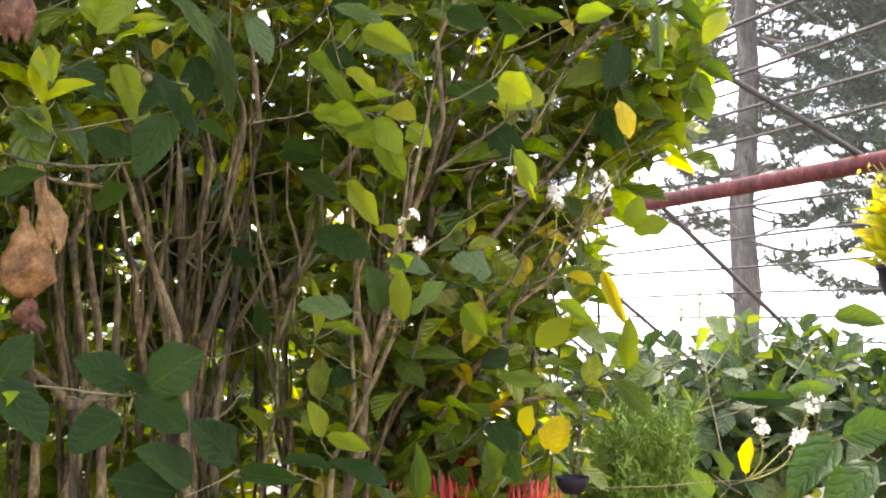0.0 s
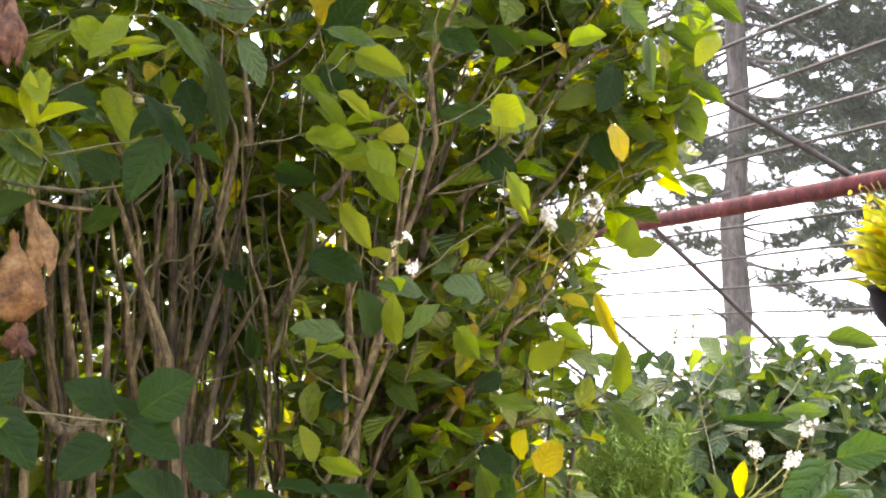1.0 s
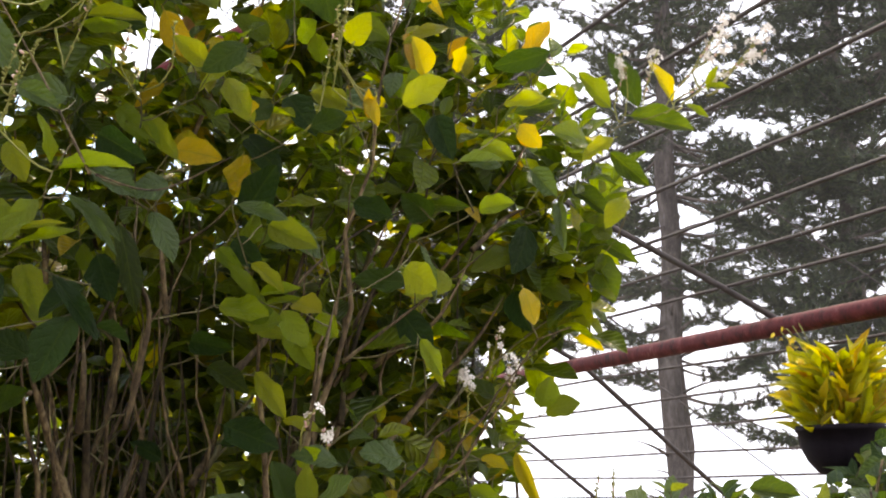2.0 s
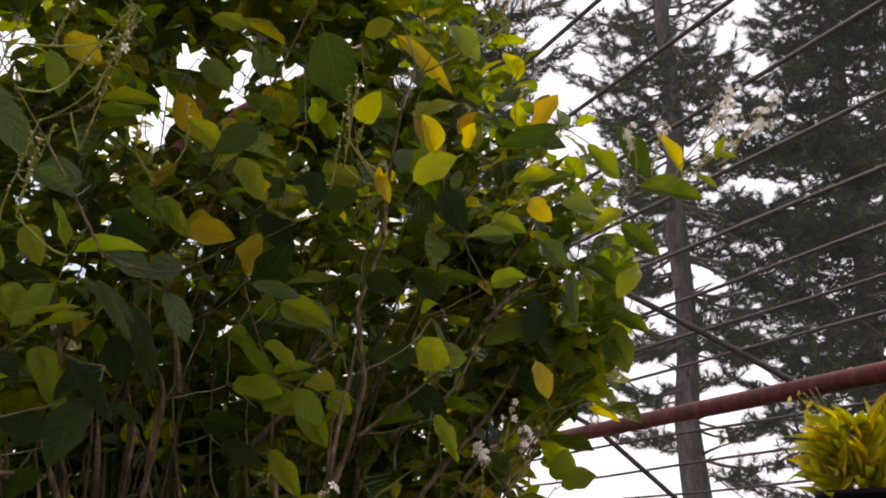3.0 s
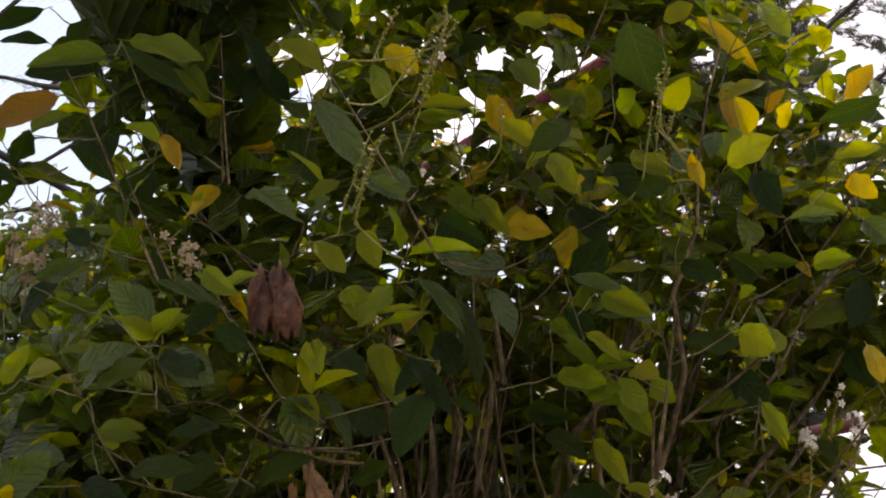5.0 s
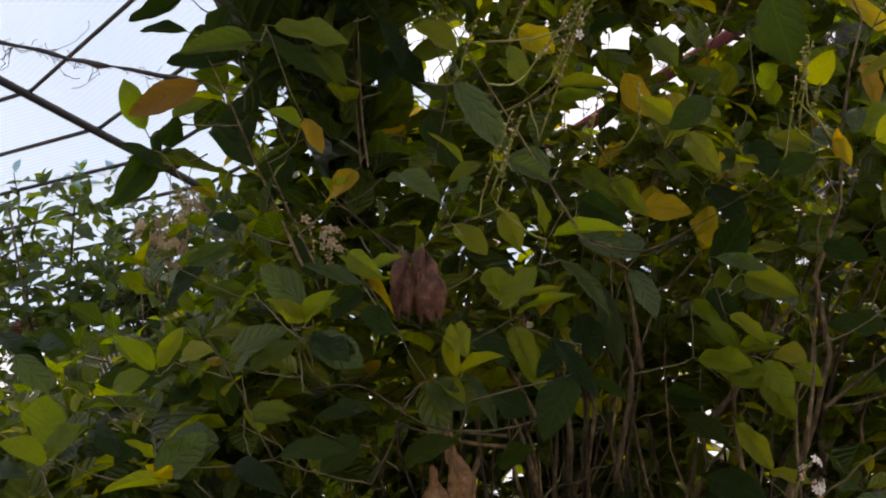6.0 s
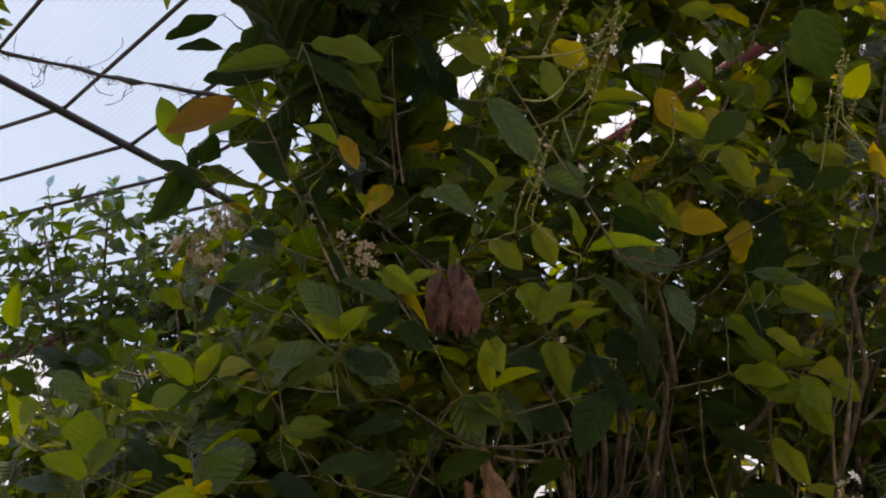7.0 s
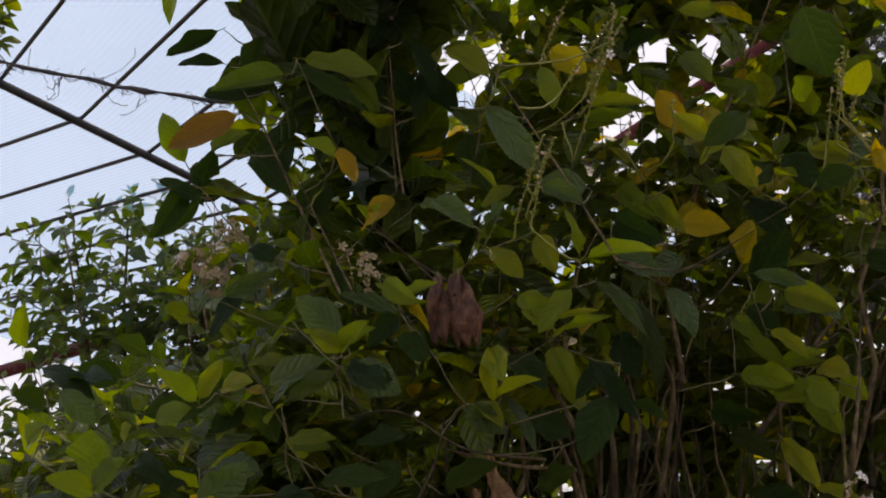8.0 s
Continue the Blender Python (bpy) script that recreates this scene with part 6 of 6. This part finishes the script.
flower_spike((0.579, 1.930, 2.096), (0.682, 1.900, 2.149), 3)
flower_spike((0.692, 1.930, 2.160), (0.723, 1.900, 2.174), 8)
flower_spike((0.692, 1.930, 2.162), (0.752, 1.900, 2.221), 9)
flower_spike((0.614, 1.930, 2.155), (0.681, 1.900, 2.247), 10)
flower_spike((0.614, 1.930, 2.151), (0.669, 1.900, 2.183), 8)
flower_spike((0.494, 1.930, 2.129), (0.478, 1.900, 2.176), 5)
flower_spike((-0.361, 1.492, 2.089), (-0.293, 1.447, 2.197), 0)
flower_spike((-0.020, 1.604, 2.010), (0.005, 1.550, 2.132), 0)
flower_spike((-0.374, 1.470, 1.994), (-0.312, 1.425, 2.116), 0)
flower_spike((-0.034, 1.605, 2.007), (-0.018, 1.570, 2.079), 0)
flower_spike((-0.394, 1.409, 2.139), (-0.353, 1.383, 2.191), 0)
flower_spike((-0.370, 1.385, 2.062), (-0.278, 1.353, 2.152), 0)
flower_spike((-0.424, 1.327, 1.874), (-0.374, 1.296, 1.975), 0)
flower_spike((0.000, 1.550, 2.021), (0.014, 1.527, 2.055), 0)
flower_spike((-0.394, 1.323, 1.913), (-0.373, 1.303, 1.956), 0)
flower_spike((-0.426, 1.389, 1.899), (-0.372, 1.358, 1.994), 0)
flower_spike((-0.302, 1.486, 2.002), (-0.284, 1.459, 2.052), 0)
flower_spike((-0.018, 1.588, 2.052), (0.010, 1.548, 2.127), 0)
flower_spike((0.221, 1.530, 2.213), (0.234, 1.500, 2.248), 0)
flower_spike((-0.296, 1.380, 2.124), (-0.280, 1.353, 2.163), 0)


# ---- other planting ----
def bush(name, place, masses, label, category, mat, leaf, seed, shapes=SHAPES, stems=12, pairs=(2, 4), group=""):
    rs2 = np.random.default_rng(seed)
    b = empty(name, place, label, category, group)
    inv = under(b)
    lines, g = [], Foliage()
    for k in range(stems):
        c, r, n = masses[k % len(masses)]
        a = (place[0] + rs2.normal(0, 0.15), place[1] + rs2.normal(0, 0.15), 0.0)
        e = (c[0] + r[0] * rs2.normal(0, 0.5), c[1] + r[1] * rs2.normal(0, 0.4), c[2] + r[2] * rs2.random())
        P = bend(a, e, 0.03, 0.02, 12, seed + k)
        lines.append(P)
        v, f = tube(np.array([inv @ Vector(p) for p in P]), [0.014, 0.009, 0.004], 6, 0.2, k)
        put("stem", mesh_from("stem", v, f, M_BARK), b)
    tips, qs = [], []
    for c, r, n in masses:
        for k in range(n):
            while True:
                q = rs2.random(3) * 2 - 1
                if np.linalg.norm(q) < 1:
                    break
            tips.append(np.array(c) + q * np.array(r))
            qs.append(q)
    ways, tw = grow_twigs(Reach(np.concatenate(lines)), tips, inv, 0.0036)
    for i, q in enumerate(qs):
        way = ways[i] * 0.4 + Vector((q[0] * 0.5, q[1] * 0.5 - 0.2, 0.45 + 0.3 * rs2.normal()))
        spray(g, tips[i], way, int(rs2.integers(*pairs)), leaf * (0.8 + 0.4 * rs2.random()), rs2)
    v, f = joined(tw)
    put("twig_work", mesh_from("twig_work", v, f, M_TWIG), b, kind="stuff")
    g.mass("foliage", mat, b, g.leaves, shapes)
    return b


bush("leafy_bush", (1.35, 3.6, 0), [((0.95, 3.5, 1.14), (0.70, 0.4, 0.25), 270), ((1.75, 3.6, 1.18), (0.45, 0.4, 0.31), 200), ((0.5, 3.4, 0.9), (0.4, 0.4, 0.35), 80)], "low leafy bush with broad pale green leaves", "bush", M_BUSH_J, 0.108, 41)
bush("vine_tangle", (-2.5, 3.7, 0), [((-2.68, 3.6, 2.50), (0.50, 0.3, 0.34), 120), ((-2.0, 3.6, 2.32), (0.45, 0.3, 0.36), 190), ((-2.35, 3.7, 1.88), (1.0, 0.4, 0.52), 520)], "light green small-leaved climber tangled on the wires", "vine", M_VINE_J, 0.095, 42, SMALL, 16)
bush("hedge", (-0.9, 4.6, 0), [((-1.5, 4.2, 1.0), (1.2, 0.5, 1.1), 300), ((-0.9, 3.4, 1.05), (1.2, 0.35, 1.0), 720), ((0.1, 4.4, 0.7), (0.8, 0.5, 0.7), 130)], "yellow-green hedge behind the bare stems", "hedge", M_HEDGE_J, 0.11, 43, SMALL, 14)
bush("fringe_bush", (-1.4, 1.9, 0), [((-1.40, 1.85, 1.48), (0.55, 0.4, 0.36), 270), ((-1.3, 1.6, 0.95), (0.6, 0.4, 0.35), 110)], "dark green shrub beside the flowering shrub", "bush", M_DARKENED_J, 0.085, 44)


# ---- hanging pot on the purlin ----
YFLOWER = petal_flower(M_YPETAL)


def hanging_pot(place, radius, depth, hook):
    o = Vector(place)
    pot = empty("hanging_pot", o, "black plastic hanging bowl of yellow-green orchids", "hanging pot")
    prof = [(0.0, -depth), (0.30, -depth * 0.97), (0.58, -depth * 0.86), (0.80, -depth * 0.62), (0.94, -depth * 0.32), (1.0, 0.0), (1.04, 0.0), (1.04, 0.02), (0.96, 0.02), (0.94, -0.02), (0.0, -0.03)]
    n = 24
    V = [(radius * r * math.cos(2 * math.pi * j / n), radius * r * math.sin(2 * math.pi * j / n), z) for r, z in prof for j in range(n)]
    F = [(i * n + j, i * n + (j + 1) % n, (i + 1) * n + (j + 1) % n, (i + 1) * n + j) for i in range(len(prof) - 1) for j in range(n)]
    put("bowl", mesh_from("bowl", V, F, M_POT), pot, label="black plastic bowl")
    for a in (0.4, 2.5, 4.6):
        v, f = tube([(radius * math.cos(a), radius * math.sin(a), 0.01), Vector(hook) - o], [0.0015], 5)
        put("hanger_wire", mesh_from("hanger_wire", v, f, M_WIRE), pot)
    rs3 = np.random.default_rng(5)
    g = Foliage()
    me = [mesh_from("leaf", v, f, M_ORCHID, uv) for v, f, uv in SHAPES]
    for k in range(330):
        a, r = rs3.random() * 6.28, radius * rs3.random() ** 0.5 * 0.9
        b = Vector((r * math.cos(a), r * math.sin(a), -0.02 + 0.24 * rs3.random()))
        w = Vector((math.cos(a) * (0.3 + 0.9 * rs3.random()) + rs3.normal(0, 0.3), math.sin(a) * (0.3 + 0.9 * rs3.random()) + rs3.normal(0, 0.3), 0.75 + 0.3 * rs3.normal()))
        L = 0.06 + 0.11 * rs3.random()
        m = leaf_frame(b, w, (math.cos(a) * .2 + rs3.normal(0, .3), math.sin(a) * .2 - 0.5, 0.8), L, L * 0.24)
        put("leaf", me[k % 5], pot, m)
    for k in range(4):
        v, f = tube(bend((0, 0, 0.05), (-0.21 + 0.03 * k, -0.08 + 0.02 * k, 0.34 + 0.01 * k), 0.03, 0.004, 8, k), [0.0025, 0.0015], 5)
        put("flower_stalk", mesh_from("flower_stalk", v, f, M_BUD), pot)
    for k in range(34):
        u = k / 34
        c = Vector((-0.06, -0.02, 0.12)).lerp(Vector((-0.21, -0.08, 0.34)), u) + Vector((rs3.normal(0, 0.016), rs3.normal(0, 0.016), rs3.normal(0, 0.02)))
        d = Vector((rs3.normal(), rs3.normal() - 0.5, rs3.normal())).normalized()
        q = 0.008 + 0.004 * rs3.random()
        put("flower", YFLOWER, pot, Matrix.Translation(c) @ d.to_track_quat("Z", "Y").to_matrix().to_4x4() @ Matrix.Diagonal((q, q, q, 1)))
    return pot


hook = roof(3.40, 0, -0.05)
hanging_pot((1.621, 3.9, 1.568), 0.145, 0.16, hook)


# ---- a clump of creeper that hangs from the hip wires ----
def hanging_clump(place, top, seed):
    """A tuft of small leaves round a withered brown stalk."""
    clump = empty("hanging_creeper", place, "small hanging clump of creeper with withered brown stalks", "creeper")
    rs7 = np.random.default_rng(seed)
    me = [mesh_from("leaf", v, f, M_LEAF, uv) for v, f, uv in SHAPES]
    put("stalk", mesh_from("stalk", *tube(bend((0, 0, -0.06), Vector(top) - Vector(place), 0.0, 0.004, 10, seed), [0.002, 0.0015], 5, 0.3, seed), M_DRY), clump)
    for k in range(12):
        e = rs7.normal(0, 1, 3) * np.array([0.022, 0.022, 0.035])
        put("withered_stalk", mesh_from("withered_stalk", *tube(bend((0, 0, e[2] * 0.6), e, -0.006, 0.003, 7, k), [0.0024, 0.001], 5, 0.5, k), M_RUSSET), clump)
    for k in range(46):
        d = Vector((rs7.normal(), rs7.normal(), 0.6 * rs7.normal())).normalized()
        b = d * 0.012 + Vector((0, 0, 0.045 * rs7.normal()))
        put("leaf", me[k % 5], clump, leaf_frame(b, d, (rs7.normal(), rs7.normal() - 0.5, 1.0), 0.030 + 0.014 * rs7.random(), 0.024))
    return clump


hanging_clump((-1.528, 1.612, 2.481), (-1.528, 1.612, 2.831), 6)


# ---- small plants at the foot of the net ----
def fern(place, height, radius, seed):
    """A tuft of fine feathery fronds in a black pot."""
    plant = empty("feathery_plant", place, "bright green feathery plant with fine upright fronds", "fern")
    rs5 = np.random.default_rng(seed)
    B, bundles = [], []
    for k in range(150):
        if k % 10 == 0:
            bundles.append(B := [])
        a, r = rs5.random() * 6.28, radius * rs5.random() ** 0.5
        P = bend((r * 0.3 * math.cos(a), r * 0.3 * math.sin(a), 0), (r * math.cos(a), r * math.sin(a), height * (0.6 + 0.4 * rs5.random())), 0.02, 0.006, 9, k)
        for i in range(1, 9):
            n = 16
            c = P[i - 1] + (P[i] - P[i - 1]) * rs5.random((n, 1))
            d = rs5.normal(0, 0.6, (n, 3)) + np.array([0, 0, 0.8])
            d /= np.linalg.norm(d, axis=1)[:, None]
            s = np.cross(d, rs5.normal(0, 1, (n, 3))) * 0.0016
            B.append(np.stack([c - s, c + s, c + d * (0.022 + 0.03 * rs5.random((n, 1)))], axis=1))
    for B in bundles:
        B = np.concatenate(B)
        put("frond", mesh_from("frond", B.reshape(-1, 3), np.arange(len(B) * 3).reshape(-1, 3).tolist(), M_FERN, smooth=False), plant)
    return plant


fern((0.44, 2.6, 0.72), 0.52, 0.13, 3)
fern((0.36, 2.75, 0.70), 0.40, 0.10, 4)


def cup_on_stake(place, radius):
    """A small black cup on a stake."""
    cup = empty("plant_cup", place, "small black plastic cup on a stake", "pot")
    prof = [(0.0, -0.026), (0.55, -0.025), (0.88, -0.013), (1.0, 0.0), (0.93, 0.0), (0.85, -0.010), (0.0, -0.016)]
    n = 16
    V = [(radius * r * math.cos(2 * math.pi * j / n), radius * r * math.sin(2 * math.pi * j / n), z) for r, z in prof for j in range(n)]
    F = [(i * n + j, i * n + (j + 1) % n, (i + 1) * n + (j + 1) % n, (i + 1) * n + j) for i in range(len(prof) - 1) for j in range(n)]
    put("cup", mesh_from("cup", V, F, M_POT), cup)
    put("stake", mesh_from("stake", *tube([(0, 0, -place[2] - 0.05), (0, 0, -0.02)], [0.006], 8), M_TWIG), cup)


cup_on_stake((0.200, 1.80, 1.158), 0.027)


def red_bloom(place, seed):
    """A hanging bunch of red tassels with green stalks."""
    bloom = empty("red_flower_bunch", place, "bunch of hanging red tassel flowers", "flowers", "red blooms")
    rs6 = np.random.default_rng(seed)
    for k in range(40):
        a = (rs6.normal(0, 0.03), rs6.normal(0, 0.03), 0.03 * rs6.random())
        b = (a[0] + rs6.normal(0, 0.015), a[1] + rs6.normal(0, 0.015), -0.09 - 0.06 * rs6.random())
        put("tassel", mesh_from("tassel", *tube(bend(a, b, 0, 0.003, 6, k), [0.0014, 0.0032, 0.0016], 5, 0.3, k), M_REDPETAL), bloom)
    put("stalk", mesh_from("stalk", *tube(bend((0, 0, 0.03), (0.03, 0.06, -1.0 - place[2] + 1.0), 0.0, 0.01, 8, seed), [0.003, 0.006], 5), M_TWIG), bloom)
    return bloom


red_bloom((-0.006, 2.000, 1.114), 1)
red_bloom((0.149, 2.000, 1.104), 2)
red_bloom((0.045, 2.100, 1.162), 5)

# an unseen plain wall added behind, to block and bounce light onto the shrub
wv = [(x, y, z) for z in (-0.2, 2.6) for x, y in ((-6, -2.4), (6, -2.4), (6, -2.6), (-6, -2.6))]
wf = [(0, 1, 5, 4), (1, 2, 6, 5), (2, 3, 7, 6), (3, 0, 4, 7), (4, 5, 6, 7), (3, 2, 1, 0)]
tagged(put("wall_south", mesh_from("wall_south", wv, wf, M_PLASTER, smooth=False)), "plain grey plaster wall, added unseen to block and bounce light", "wall", kind="structure")
